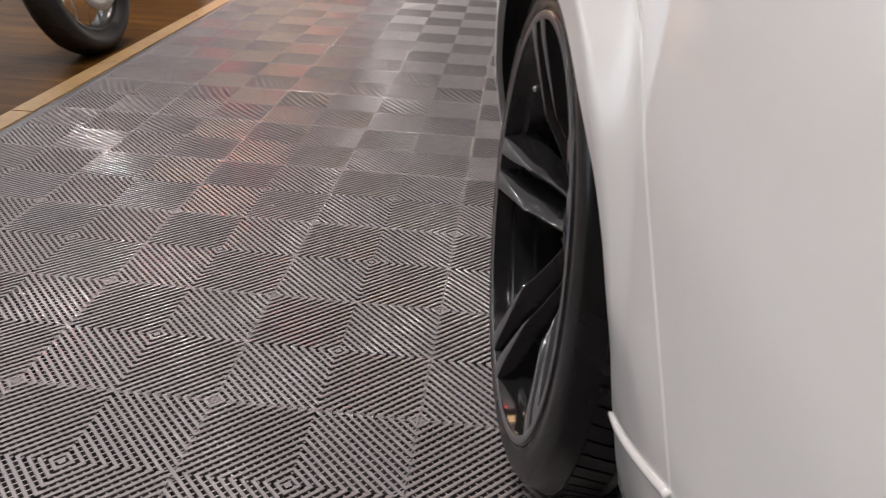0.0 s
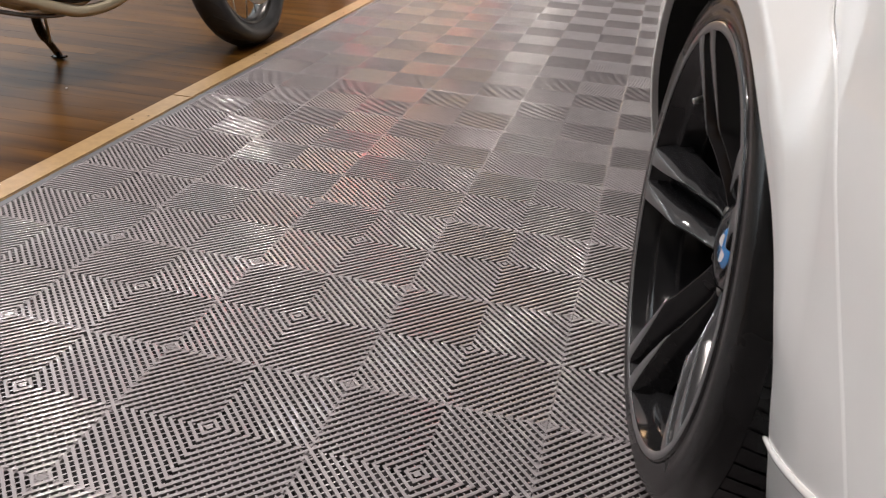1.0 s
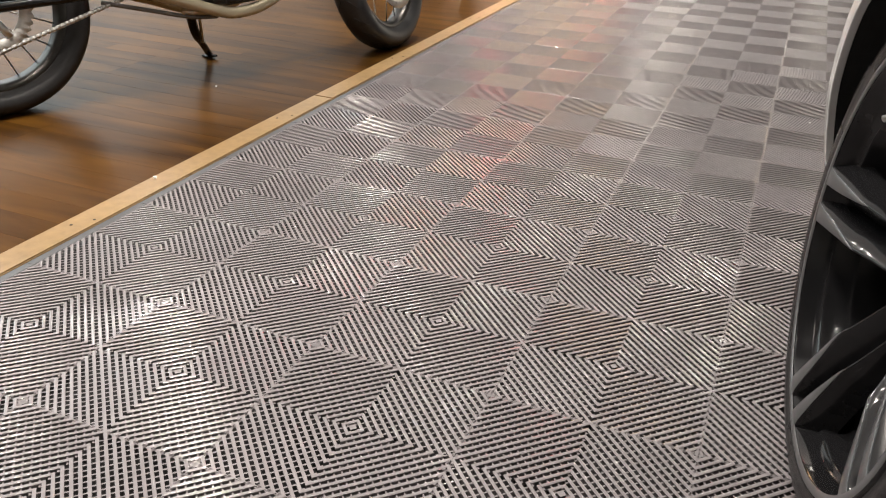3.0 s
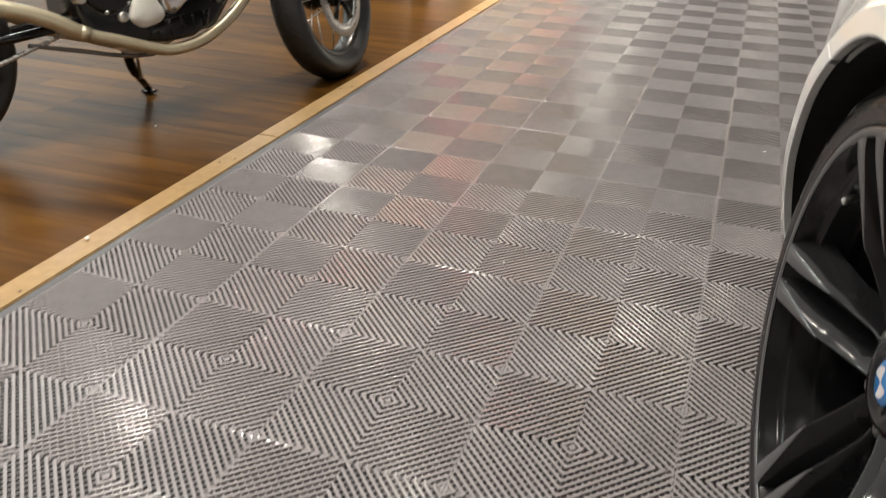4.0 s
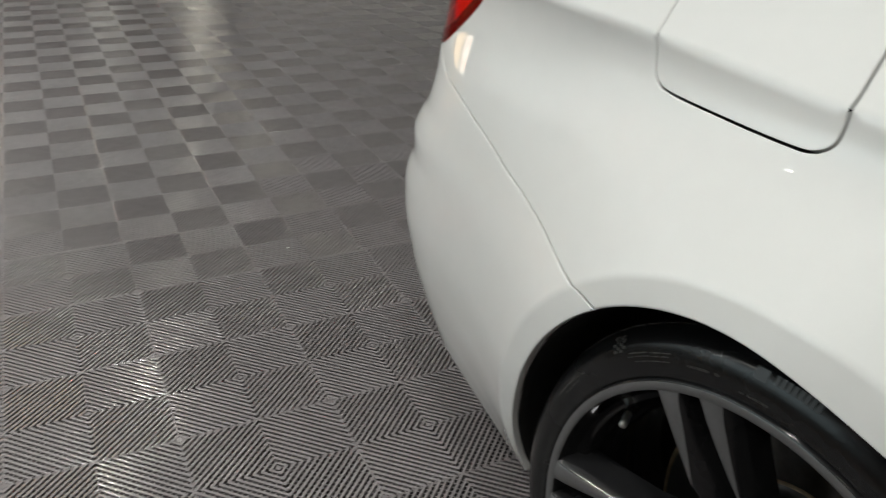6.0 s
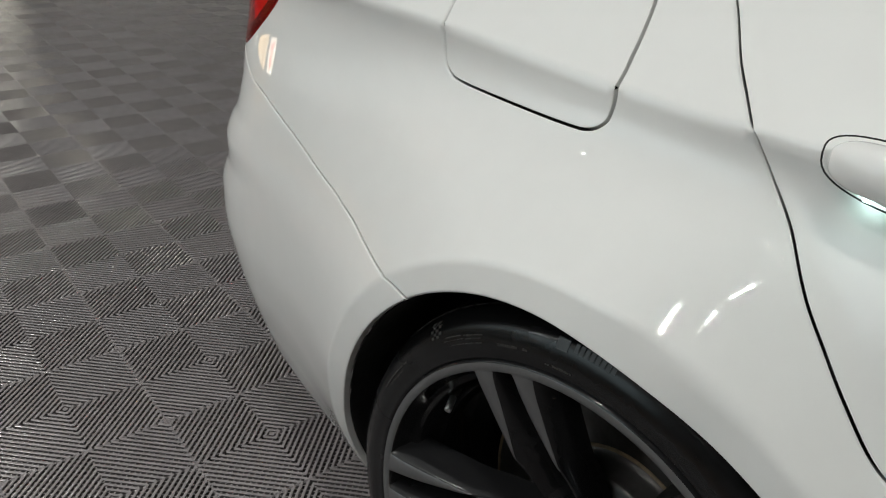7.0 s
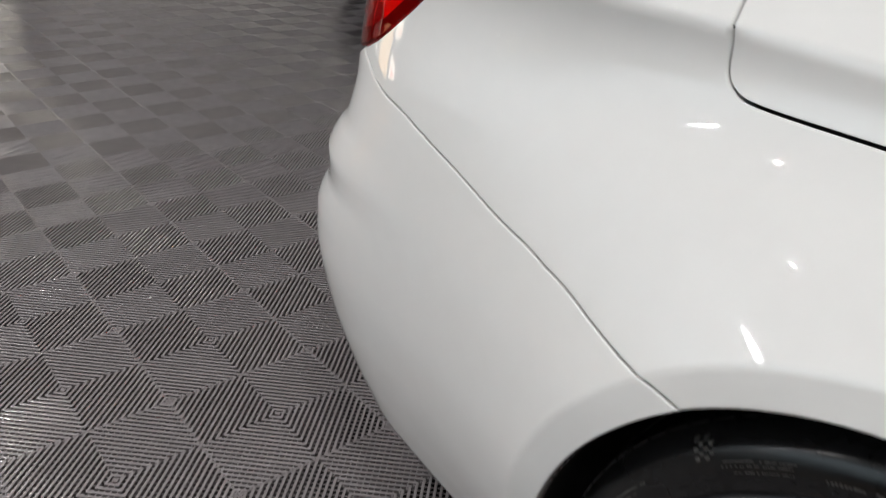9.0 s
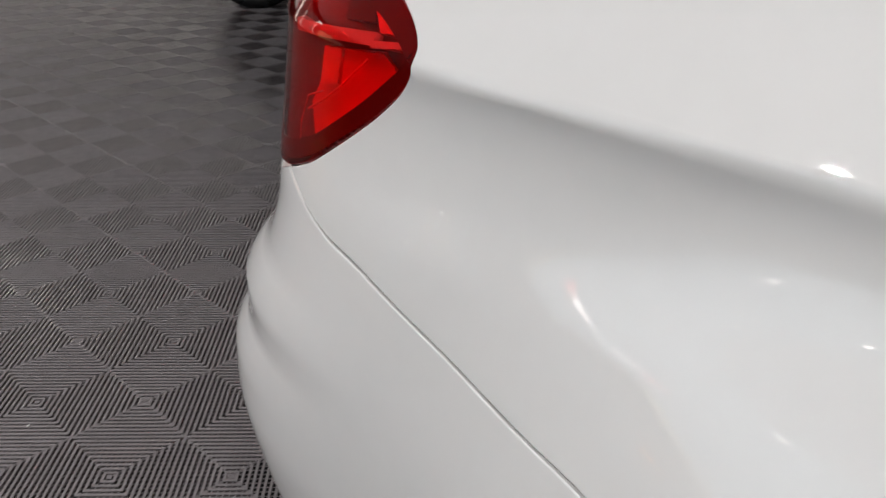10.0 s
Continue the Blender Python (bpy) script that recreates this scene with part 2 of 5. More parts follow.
def tube(points, radius, sides=10, closed=False):
    """A round tube along points; radius a number or one per point."""
    bm = bmesh.new()
    P = [Vector(p) for p in points]
    n = len(P)
    rings, up = [], Vector((0.13, 0.21, 0.97))
    for i, p in enumerate(P):
        d = (P[(i + 1) % n] - P[i - 1]) if closed else (P[min(i + 1, n - 1)] - P[max(i - 1, 0)])
        d.normalize()
        u = (up - d * up.dot(d)).normalized()
        up = u
        v = d.cross(u)
        r = radius[i] if isinstance(radius, (list, tuple)) else radius
        rings.append([bm.verts.new(p + r * (math.cos(2 * math.pi * k / sides) * u + math.sin(2 * math.pi * k / sides) * v)) for k in range(sides)])
    for i in range(n if closed else n - 1):
        a, b = rings[i], rings[(i + 1) % n]
        for k in range(sides):
            bm.faces.new((a[k], a[(k + 1) % sides], b[(k + 1) % sides], b[k]))
    if not closed:
        bm.faces.new(rings[0][::-1])
        bm.faces.new(rings[-1])
    return bm


def spline(points, per=8, closed=False):
    """A smooth curve through points (Catmull-Rom)."""
    P = [Vector(p) for p in points]
    n, out = len(P), []
    for i in range(n if closed else n - 1):
        a, b, c, d = (P[(i + k) % n] if closed else P[max(0, min(n - 1, i + k))] for k in (-1, 0, 1, 2))
        for k in range(per):
            t = k / per
            out.append(0.5 * (2 * b + (c - a) * t + (2 * a - 5 * b + 4 * c - d) * t * t + (3 * b - a - 3 * c + d) * t ** 3))
    if not closed:
        out.append(P[-1])
    return out


def table(rows):
    """A smooth function through (u, value) rows."""
    us, vs = [r[0] for r in rows], [r[1] for r in rows]
    n = len(us)
    slope = [(vs[i + 1] - vs[i]) / (us[i + 1] - us[i]) for i in range(n - 1)]
    tan = [slope[0]] + [0.0 if slope[i - 1] * slope[i] <= 0 else 2 * slope[i - 1] * slope[i] / (slope[i - 1] + slope[i]) for i in range(1, n - 1)] + [slope[-1]]

    def f(u):
        if u <= us[0]:
            return vs[0]
        if u >= us[-1]:
            return vs[-1]
        i = max(k for k in range(n - 1) if us[k] <= u)
        h = us[i + 1] - us[i]
        t = (u - us[i]) / h
        return ((1 + 2 * t) * (1 - t) ** 2 * vs[i] + t * (1 - t) ** 2 * h * tan[i] + t * t * (3 - 2 * t) * vs[i + 1] + t * t * (t - 1) * h * tan[i + 1])
    return f


def smooth(a, b, x):
    t = max(0.0, min(1.0, (x - a) / (b - a)))
    return t * t * (3 - 2 * t)


# ---- the setting ----
CELL = 1 / 6
EDGE = -0.862
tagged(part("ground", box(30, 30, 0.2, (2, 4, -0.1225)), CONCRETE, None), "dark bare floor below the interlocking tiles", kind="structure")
# unseen room shell; north, east and top are darkened to hold reflections down
for nm, sx, sy, at, mat in (("wall_north", 18, 0.2, (2, 12.1, 1.9), DARK_SHELL), ("wall_south", 18, 0.2, (2, -6.1, 1.9), WALL), ("wall_west", 0.2, 18, (-7.1, 3, 1.9), WALL), ("wall_east", 0.2, 18, (11.1, 3, 1.9), DARK_SHELL)):
    tagged(part(nm, box(sx, sy, 4.0, at), mat, None), "unseen hall wall added to enclose the room", kind="structure")
tagged(part("ceiling", box(18.4, 18.4, 0.2, (2, 3, 3.85)), DARK_SHELL, None), "unseen ceiling, coloured dark to reflect little", kind="structure")
# unseen glowing sheet, added to fill the floor and car with light
tagged(part("ceiling_light", box(7.4, 11.4, 0.04, (-3.1, 5.6, 3.72)), CEILING_FILL, None), "unseen glowing sheet added under the ceiling as fill light", kind="structure")
tagged(part("ceiling_light", box(0.26, 0.26, 0.04, (-4.8, 4.3, 3.67), 0.01), GLOW_PANEL, None), "bright square ceiling light", kind="structure")
tagged(part("window_1", box(1.62, 0.04, 1.9, (-2.79, 11.97, 1.2)), GLOW_WARM, None), "warmly lit shop window", kind="structure")
window = tagged(part("window_8", box(0.75, 0.04, 0.7, (-4.3, 11.97, 0.75)), GLOW_CARD, None), "pale lit window pane with a red star shape", kind="structure")
bm = bmesh.new()
bm.faces.new([bm.verts.new(((0.24 if k % 2 == 0 else 0.10) * math.sin(math.pi * k / 5), 0, (0.24 if k % 2 == 0 else 0.10) * math.cos(math.pi * k / 5))) for k in range(10)])
part("star", bm, STAR_RED, window, "plain red star shape", m=Matrix.Translation((-4.3, 11.94, 0.75)))
# unseen emissive wall, added to light the car's flank and reflect in it
tagged(part("window_5", box(0.04, 11.3, 3.66, (-6.97, 6.25, 1.86)), WEST_FILL, None), "long shop window wall, brightest at one end", kind="structure")
tagged(part("window_6", box(0.55, 0.04, 0.55, (-1.45, 11.97, 3.0)), GLOW_HIGH, None), "bright high window pane", kind="structure")
# unseen panels, added so the distant tiles reflect something brighter
tagged(part("window_9", box(5.2, 0.04, 2.3, (5.3, 11.97, 2.15)), GLOW_DIM, None), "dim wide window on the far wall", kind="structure")
tagged(part("window_10", box(3.7, 0.02, 3.2, (0.75, 11.99, 1.75)), GLOW_HAZE, None), "unseen faint glow panel added over the far wall", kind="structure")
sign = tagged(part("red_sign", box(0.55, 0.06, 0.38, (-2.9, 9.2, 3.3), 0.01), SIGN_RED, None), "glowing red sign hung from the ceiling", "sign")
for x in (-3.1, -2.7):
    part("hanger", tube([(x, 9.2, 3.48), (x, 9.2, 3.75)], 0.006, 8), DARK, sign)
for k, (x, w) in enumerate(((-1.24, 0.11), (0.82, 0.26), (2.1, 0.26))):
    tagged(part("window_%d" % (k + 2), box(w, 0.04, 2.6, (x, 11.97, 1.35)), GLOW_WHITE if k != 1 else GLOW_SOFT, None), "narrow bright window strip", kind="structure")

# ---- car ----
HUB_Z, ARCH_R, HALF = 0.358, 0.376, 0.93
car = new("car")
car.matrix_world = pose(0.618, 0.165, 0, 0, 0, 4.75)
tagged(car, "white four-door saloon with black alloy wheels on grey tiles", "car")

side_x = table([(0.15, 0.165), (0.205, 0.120), (0.232, 0.101), (0.25, 0.096), (0.3, 0.084), (0.4, 0.066), (0.5, 0.058), (0.6, 0.058), (0.7, 0.066), (0.8, 0.084), (0.83, 0.093), (0.86, 0.1035), (0.878, 0.1075), (0.893, 0.1092), (0.907, 0.1088), (0.92, 0.1068), (0.932, 0.1040), (0.943, 0.1006), (0.948, 0.1040), (0.96, 0.1140), (1.0, 0.148), (1.05, 0.19), (1.09, 0.235), (1.12, 0.30), (1.15, 0.40)])
rear_y = table([(0.15, 0.985), (0.205, 1.03), (0.236, 1.058), (0.26, 1.073), (0.3, 1.10), (0.4, 1.145), (0.5, 1.17), (0.55, 1.165), (0.59, 1.135), (0.612, 1.117), (0.63, 1.118), (0.65, 1.125), (0.68, 1.105), (0.72, 1.065), (0.78, 1.05), (0.85, 1.06), (0.95, 1.05), (1.05, 1.03), (1.15, 1.01)])
arch_r = table([(-25, 0.43), (-16, 0.412), (0, 0.385), (18, 0.371), (38, 0.373), (57, 0.376), (70, 0.375), (90, 0.370), (105, 0.361), (120, 0.358), (140, 0.366), (160, 0.376), (205, 0.385)])
flare_round = table([(-40, 0.35), (-20, 0.52), (0, 0.78), (40, 0.95), (90, 0.95), (105, 0.80), (119, 0.57), (139, 0.33), (150, 0.18), (162, 0.06), (175, 0.0), (200, 0.0)])
flare_lip = table([(-90, 0.412), (90, 0.412), (105, 0.409), (122, 0.404), (140, 0.396), (270, 0.39)])
flare_fall = table([(-90, 0.21), (80, 0.21), (100, 0.17), (117, 0.09), (130, 0.055), (150, 0.06), (270, 0.07)])
CORNER = 0.42


def flare(y, z):
    """How far the wing swells out round the wheel arch: a flat lip, then a fall to the side's own face."""
    dz = z - HUB_Z
    r = math.hypot(y, dz)
    a = math.degrees(math.atan2(dz, y))
    a = a if a > -90 else a + 360
    t = max(0.0, min(1.0, (r - flare_lip(a)) / (flare_fall(a) + 0.14 * max(0.0, math.cos(math.radians(a))))))
    return 0.086 * flare_round(a) * (1 - t) ** 1.9 * (1 + 0.3 * t)


ROUND, WRAP = 2 / 3.9, 1.35


climb = table([(-1.4, -0.022), (-0.4, -0.014), (-0.1, -0.010), (0.05, -0.003), (0.2, 0.006), (0.35, 0.014), (0.65, 0.024)])


def flank(y, z):
    """The side's own face; its shoulder crease climbs a little towards the rear."""
    return side_x(z - climb(y) * smooth(0.82, 0.93, z) * (1 - smooth(0.99, 1.10, z)))


def side(s, z):
    """A point of the car's skin: s runs rearward along the side and round the rear corner, z up."""
    if s <= CORNER:
        return Vector((flank(s, z) - flare(s, z), s, z))
    a = min(1.0, (s - CORNER) / WRAP) ** 2 * math.pi / 2
    y = CORNER + (rear_y(z) - CORNER) * max(0, math.sin(a)) ** ROUND
    x0 = flank(y, z) - flare(y, z)
    return Vector((x0 + (HALF - x0) * (1 - max(0, math.cos(a)) ** ROUND), y, z))


def on(y, z):
    """The skin's own coordinates of a place y behind the hub, on the side."""
    if y <= CORNER:
        return (y, z)
    k = min(0.999, (y - CORNER) / (rear_y(z) - CORNER)) ** (1 / ROUND)
    return (CORNER + WRAP * math.sqrt(math.asin(k) * 2 / math.pi), z)


def inside(p, poly):
    c = False
    for i in range(len(poly)):
        a, b = poly[i - 1], poly[i]
        if (a[1] > p[1]) != (b[1] > p[1]) and p[0] < (b[0] - a[0]) * (p[1] - a[1]) / (b[1] - a[1]) + a[0]:
            c = not c
    return c


def shrink(poly, d):
    """The closed outline (counter-clockwise) moved inward by d."""
    out, n = [], len(poly)
    for i in range(n):
        a, b, c = (Vector(poly[(i + k) % n][:2]) for k in (-1, 0, 1))
        u, v = (b - a).normalized(), (c - b).normalized()
        m = Vector((-(u.y + v.y), u.x + v.x))
        k = m.length
        m = m / k if k > 1e-6 else Vector((-u.y, u.x))
        out.append(b + m * d / max(0.4, m.dot(Vector((-u.y, u.x)))))
    return out


def dense(poly, step):
    out = []
    for i in range(len(poly)):
        a, b = Vector(poly[i][:2]), Vector(poly[(i + 1) % len(poly)][:2])
        k = max(1, int((b - a).length / step))
        out += [a.lerp(b, j / k) for j in range(k)]
    return out


from mathutils import geometry


def panel(outline, step=0.02, gap=0.0008, depth=0.02, skin=None, holes=(), lines=(), turn=0.0018):
    """A pressed panel on the car's skin: outline in (s, z), with a rounded turned-in edge."""
    skin = skin or side
    area = sum(outline[i - 1][0] * outline[i][1] - outline[i][0] * outline[i - 1][1] for i in range(len(outline)))
    ring = dense(outline if area > 0 else outline[::-1], step)
    roll = turn if gap else 0.0
    loops, outer = [shrink(ring, gap + roll)], list(shrink(ring, gap))
    for h in holes:
        area = sum(h[i - 1][0] * h[i][1] - h[i][0] * h[i - 1][1] for i in range(len(h)))
        edge = dense(h[::-1] if area > 0 else h, step)
        loops.append(shrink(edge, gap + roll))
        outer += list(shrink(edge, gap))
    pts, edges = [], []
    for lp in loops:
        k = len(pts)
        pts += lp
        edges += [(k + i, k + (i + 1) % len(lp)) for i in range(len(lp))]
    first = np.array([(p[0], p[1]) for p in pts])
    us, vs = [p[0] for p in loops[0]], [p[1] for p in loops[0]]
    small = shrink(ring, gap + 0.004)
    for line in lines:
        run = [Vector(p) for p in line if inside(p, small) and not any(inside(p, shrink(h, -0.004)) for h in loops[1:])]
        k = len(pts)
        pts += run
        edges += [(k + i, k + i + 1) for i in range(len(run) - 1) if (run[i + 1] - run[i]).length < 1.8 * step]
    near = 0.55 * step
    kd = [(p[0], p[1]) for p in pts]
    arr = np.array(kd)
    for i in range(int((max(us) - min(us)) / step) + 1):
        for j in range(int((max(vs) - min(vs)) / step) + 1):
            p = (min(us) + i * step + 0.001, min(vs) + j * step + 0.001)
            if inside(p, loops[0]) and not any(inside(p, h) for h in loops[1:]) and np.min(np.hypot(arr[:, 0] - p[0], arr[:, 1] - p[1])) > near:
                pts.append(Vector(p))
    vv, ee, ff, *_ = geometry.delaunay_2d_cdt([Vector(p[:2]) for p in pts], edges, [], 1 if not holes else 0, 1e-6)
    bm = bmesh.new()
    layer = bm.verts.layers.float_vector.new("skin_n")
    verts, flat = [], {}
    for p in vv:
        q = skin(p[0], p[1])
        e = 0.004
        nrm = (skin(p[0] + e, p[1]) - skin(p[0] - e, p[1])).cross(skin(p[0], p[1] + e) - skin(p[0], p[1] - e)).normalized()
        verts.append((bm.verts.new(q), nrm))
        verts[-1][0][layer] = nrm
        flat[verts[-1][0]] = p
    for f in ff:
        c = sum((vv[i] for i in f), Vector((0, 0))) / len(f)
        if inside(c, loops[0]) and not any(inside(c, h) for h in loops[1:]):
            try:
                bm.faces.new([verts[i][0] for i in f])
            except ValueError:
                pass
    loose = [v for v in bm.verts if not v.link_faces]
    bmesh.ops.delete(bm, geom=loose, context="VERTS")
    bmesh.ops.recalc_face_normals(bm, faces=bm.faces)
    normal_of = {v: n for v, n in verts if v.is_valid}
    rim = [e for e in bm.edges if len(e.link_faces) == 1]
    made = {}
    for e in rim:
        for v in e.verts:
            if v not in made:
                n = normal_of[v]
                inward = n if n.x > 0 or (abs(n.x) < 0.5 and n.y < 0) else -n
                p = flat[v]
                q = outer[int(np.argmin(np.hypot(first[:, 0] - p[0], first[:, 1] - p[1])))]
                lip = skin(q[0], q[1]) + inward * roll if roll else v.co.copy()
                made[v] = (bm.verts.new(lip), bm.verts.new(lip + inward * depth))
    for e in rim:
        a, b = e.verts
        if roll:
            bm.faces.new((a, b, made[b][0], made[a][0]))
        bm.faces.new((made[a][0] if roll else a, made[b][0] if roll else b, made[b][1], made[a][1]))
    return bm


def curve2(points, per=6):
    return [(p.x, p.y) for p in spline([(a, b, 0) for a, b in points], per)]


# the joints of the skin, as y behind the hub and height
SEAM = curve2([on(y, z) for y, z in ((0.855, 0.8225), (0.828, 0.811), (0.80, 0.799), (0.76, 0.786), (0.705, 0.775), (0.61, 0.745), (0.515, 0.718), (0.443, 0.706), (0.385, 0.696), (0.34, 0.686), (0.297, 0.678), (0.272, 0.675), (0.247, 0.671), (0.219, 0.664))])
LAMP = curve2([on(y, z) for y, z in ((0.905, 0.813), (0.885, 0.815), (0.855, 0.8225), (0.83, 0.833), (0.80, 0.848), (0.742, 0.887), (0.70, 0.919), (0.673, 0.944), (0.659, 0.967), (0.665, 0.984), (0.692, 1.003), (0.74, 1.022), (0.84, 1.042))])
arch_end = math.degrees(math.atan2(0.664 - HUB_Z, 0.219))


def arch(a0, a1, n):
    angles = [a0 + (a1 - a0) * i / n for i in range(n + 1)]
    return [(arch_r(a) * math.cos(radians(a)), HUB_Z + arch_r(a) * math.sin(radians(a))) for a in angles]


ARCH_REAR = arch(-19, arch_end, 24)
ARCH_TOP = arch(arch_end, 205, 60)
GAP = curve2([(0.008, 1.08), (-0.016, 1.032), (-0.027, 1.016), (-0.053, 0.981), (-0.079, 0.953), (-0.096, 0.934), (-0.107, 0.915), (-0.124, 0.89), (-0.151, 0.857), (-0.184, 0.8115), (-0.214, 0.7756), (-0.241, 0.7436), (-0.274, 0.707), (-0.302, 0.688), (-0.365, 0.648), (-0.445, 0.586), (-0.515, 0.532), (-0.57, 0.49), (-0.605, 0.452), (-0.625, 0.39), (-0.63, 0.25)])
FLAP = curve2([(0.306, 0.99), (0.301, 0.950), (0.300, 0.918), (0.289, 0.902), (0.265, 0.895), (0.188, 0.892), (0.100, 0.890), (0.069, 0.8915), (0.052, 0.901), (0.0465, 0.917), (0.045, 0.945), (0.049, 0.968), (0.054, 0.995), (0.062, 1.02), (0.085, 1.038), (0.16, 1.047), (0.26, 1.047), (0.298, 1.022)])


CREASES = [[(r * math.cos(radians(a)), HUB_Z + r * math.sin(radians(a))) for a in [-30 + 1.5 * k for k in range(154)]] for r in (0.392, 0.406, 0.416, 0.428, 0.442, 0.458)]
CREASES += [[(-1.36 + 0.012 * k, z + climb(-1.36 + 0.012 * k)) for k in range(255)] for z in (0.893, 0.905, 0.918, 0.930, 0.9425, 0.948, 0.958, 0.970)]
CREASES += [[(0.3 + 0.012 * k, z) for k in range(124)] for z in (0.216, 0.228, 0.24, 0.252, 0.266, 0.282, 0.30, 0.32)]
bumper = SEAM[:-1] + ARCH_REAR[::-1][:-1] + [on(0.425, 0.213), on(0.46, 0.209)] + curve2([on(0.5, 0.205), on(0.8, 0.20), (1.1, 0.20), (1.77, 0.20)]) + curve2([(1.77, 0.5), (1.77, 0.79)]) + [(1.3, 0.796), (1.24, 0.808)]
part("rear_bumper", panel(bumper, depth=0.010, lines=CREASES), PAINT, car, "white painted rear bumper")
quarter = SEAM + ARCH_TOP[1:] + [(-0.40, 0.19), (-0.63, 0.19)] + GAP[::-1] + [(0.0, 1.12), (0.4, 1.14), (0.8, 1.14), (1.77, 1.14), (1.77, 1.05), (1.2, 1.045)] + LAMP[12:][::-1][:-1]
part("quarter_panel", panel(quarter, step=0.014, gap=0.0011, holes=[FLAP], lines=CREASES, turn=0.003), PAINT, car, "white painted rear wing with a flared arch")
part("fuel_flap", panel(FLAP, step=0.014, gap=0.0017, lines=CREASES, turn=0.001), PAINT, car, "white painted fuel filler flap")
door = GAP + [(-0.66, 0.24), (-1.35, 0.24), (-1.36, 0.6), (-1.33, 1.08)]
rear_door = part("rear_door", panel(door, gap=0.0012, lines=CREASES, turn=0.0016), PAINT, car, "white painted rear door")
lamp_out = LAMP + [(1.2, 1.04), (1.31, 1.04), (1.31, 0.808)]
lamp_x = table([(0.78, 0.0), (0.86, 0.0), (0.90, -0.001), (0.93, 0.0), (0.966, 0.008), (0.99, 0.004), (1.02, 0.0), (1.1, 0.0)])


def lens_skin(s, z):
    return side(s, z) + Vector((lamp_x(z), 0, 0))


tail_lamp = part("tail_lamp", panel(lamp_out, step=0.012, skin=lens_skin), LENS, car, "glossy red tail lamp")
tail_lamp.visible_shadow = False


def behind(d):
    return lambda s, z: lens_skin(s, z) + Vector((d * 0.8, -d * 0.6, 0))


inner = shrink(dense(lamp_out, 0.03), 0.006) if sum(lamp_out[i - 1][0] * lamp_out[i][1] - lamp_out[i][0] * lamp_out[i - 1][1] for i in range(len(lamp_out))) > 0 else shrink(dense(lamp_out[::-1], 0.03), 0.006)
part("housing", panel([tuple(p) for p in inner], gap=0, depth=0.002, skin=behind(0.03)), LAMP_RED, tail_lamp)


rim_out = [tuple(p) for p in inner]
part("dark_surround", panel(rim_out, gap=0, depth=0.004, skin=behind(0.007), holes=[[tuple(p) for p in shrink(inner, 0.019)]]), LAMP_DARK, tail_lamp, "dark red surround")
part("light_bar", panel([on(0.726, 0.968), on(0.865, 0.954), on(0.861, 0.966), on(0.725, 0.978)], gap=0, depth=0.012, skin=behind(0.010)), LAMP_BAR, tail_lamp, "pale light bar inside the lamp")
part("divider", panel([on(0.680, 0.973), on(0.726, 0.966), on(0.725, 0.972), on(0.680, 0.977)], gap=0, depth=0.012, skin=behind(0.009)), LAMP_BAR, tail_lamp)
part("reflector", panel([on(0.7185, 0.979), on(0.677, 0.981), on(0.696, 0.996), on(0.714, 1.006), on(0.732, 1.040), on(0.768, 1.040), on(0.743, 1.003)][::-1], gap=0, depth=0.006, skin=behind(0.008)), LAMP_GRID, tail_lamp, "bright red cross-ribbed reflector")
part("chamber", panel([on(0.80, 0.952), on(0.725, 0.960), on(0.70, 0.944), on(0.745, 0.903), on(0.795, 0.868), on(0.83, 0.853), on(0.842, 0.89)], gap=0, depth=0.004, skin=behind(0.022)), LAMP_BRIGHT, tail_lamp, "clear red lower lamp chamber")
part("dark_panel", panel([on(0.732, 0.984), on(0.775, 0.980), on(0.790, 1.040), on(0.772, 1.040), on(0.752, 1.006)], gap=0, depth=0.006, skin=behind(0.012)), LAMP_DARK, tail_lamp)
part("tube_light", panel([on(0.785, 0.922), on(0.817, 0.915), on(0.809, 0.952), on(0.780, 0.955)], gap=0, depth=0.006, skin=behind(0.016)), LAMP_GLOW, tail_lamp, "bright red lamp chamber")
part("chamber_edge", tube([behind(0.012)(*on(y, z)) for y, z in ((0.735, 0.955), (0.765, 0.93), (0.80, 0.905), (0.835, 0.885))], 0.0012, 6), LAMP_GLOW, tail_lamp)
# pale curve coloured in for the warm window's reflection on the lens
part("chamber_edge", tube([behind(0.008)(*on(y, z)) for y, z in ((0.80, 0.912), (0.83, 0.90), (0.845, 0.87), (0.842, 0.845))], 0.001, 6), LAMP_BAR, tail_lamp)
# handle: a rounded grip in a shallow bowl, with its small lamp beneath
bm = bmesh.new()
rows = []
for i in range(33):
    t = (1 - math.cos(math.pi * i / 32)) / 2
    y = -0.168 - 0.225 * t
    k = (1 - (2 * t - 1) ** 6) ** 0.5 if 0 < t < 1 else 0.05
    half = 0.022 * (0.25 + 0.75 * k) if 0 < t < 1 else 0.004
    row = []
    for j in range(24):
        a = 2 * math.pi * j / 24
        z = 0.931 - 0.014 * t + half * math.sin(a)
        row.append(bm.verts.new((side_x(0.93) - 0.010 - 0.016 * k * math.cos(a) * 0.9 + (0.006 if math.cos(a) < 0 else 0), y, z)))
    rows.append(row)
for a, b in zip(rows, rows[1:]):
    for j in range(24):
        bm.faces.new((a[j], a[(j + 1) % 24], b[(j + 1) % 24], b[j]))
bm.faces.new(rows[0])
bm.faces.new(rows[-1][::-1])
handle = part("door_handle", bm, PAINT, rear_door, "white painted pull handle")
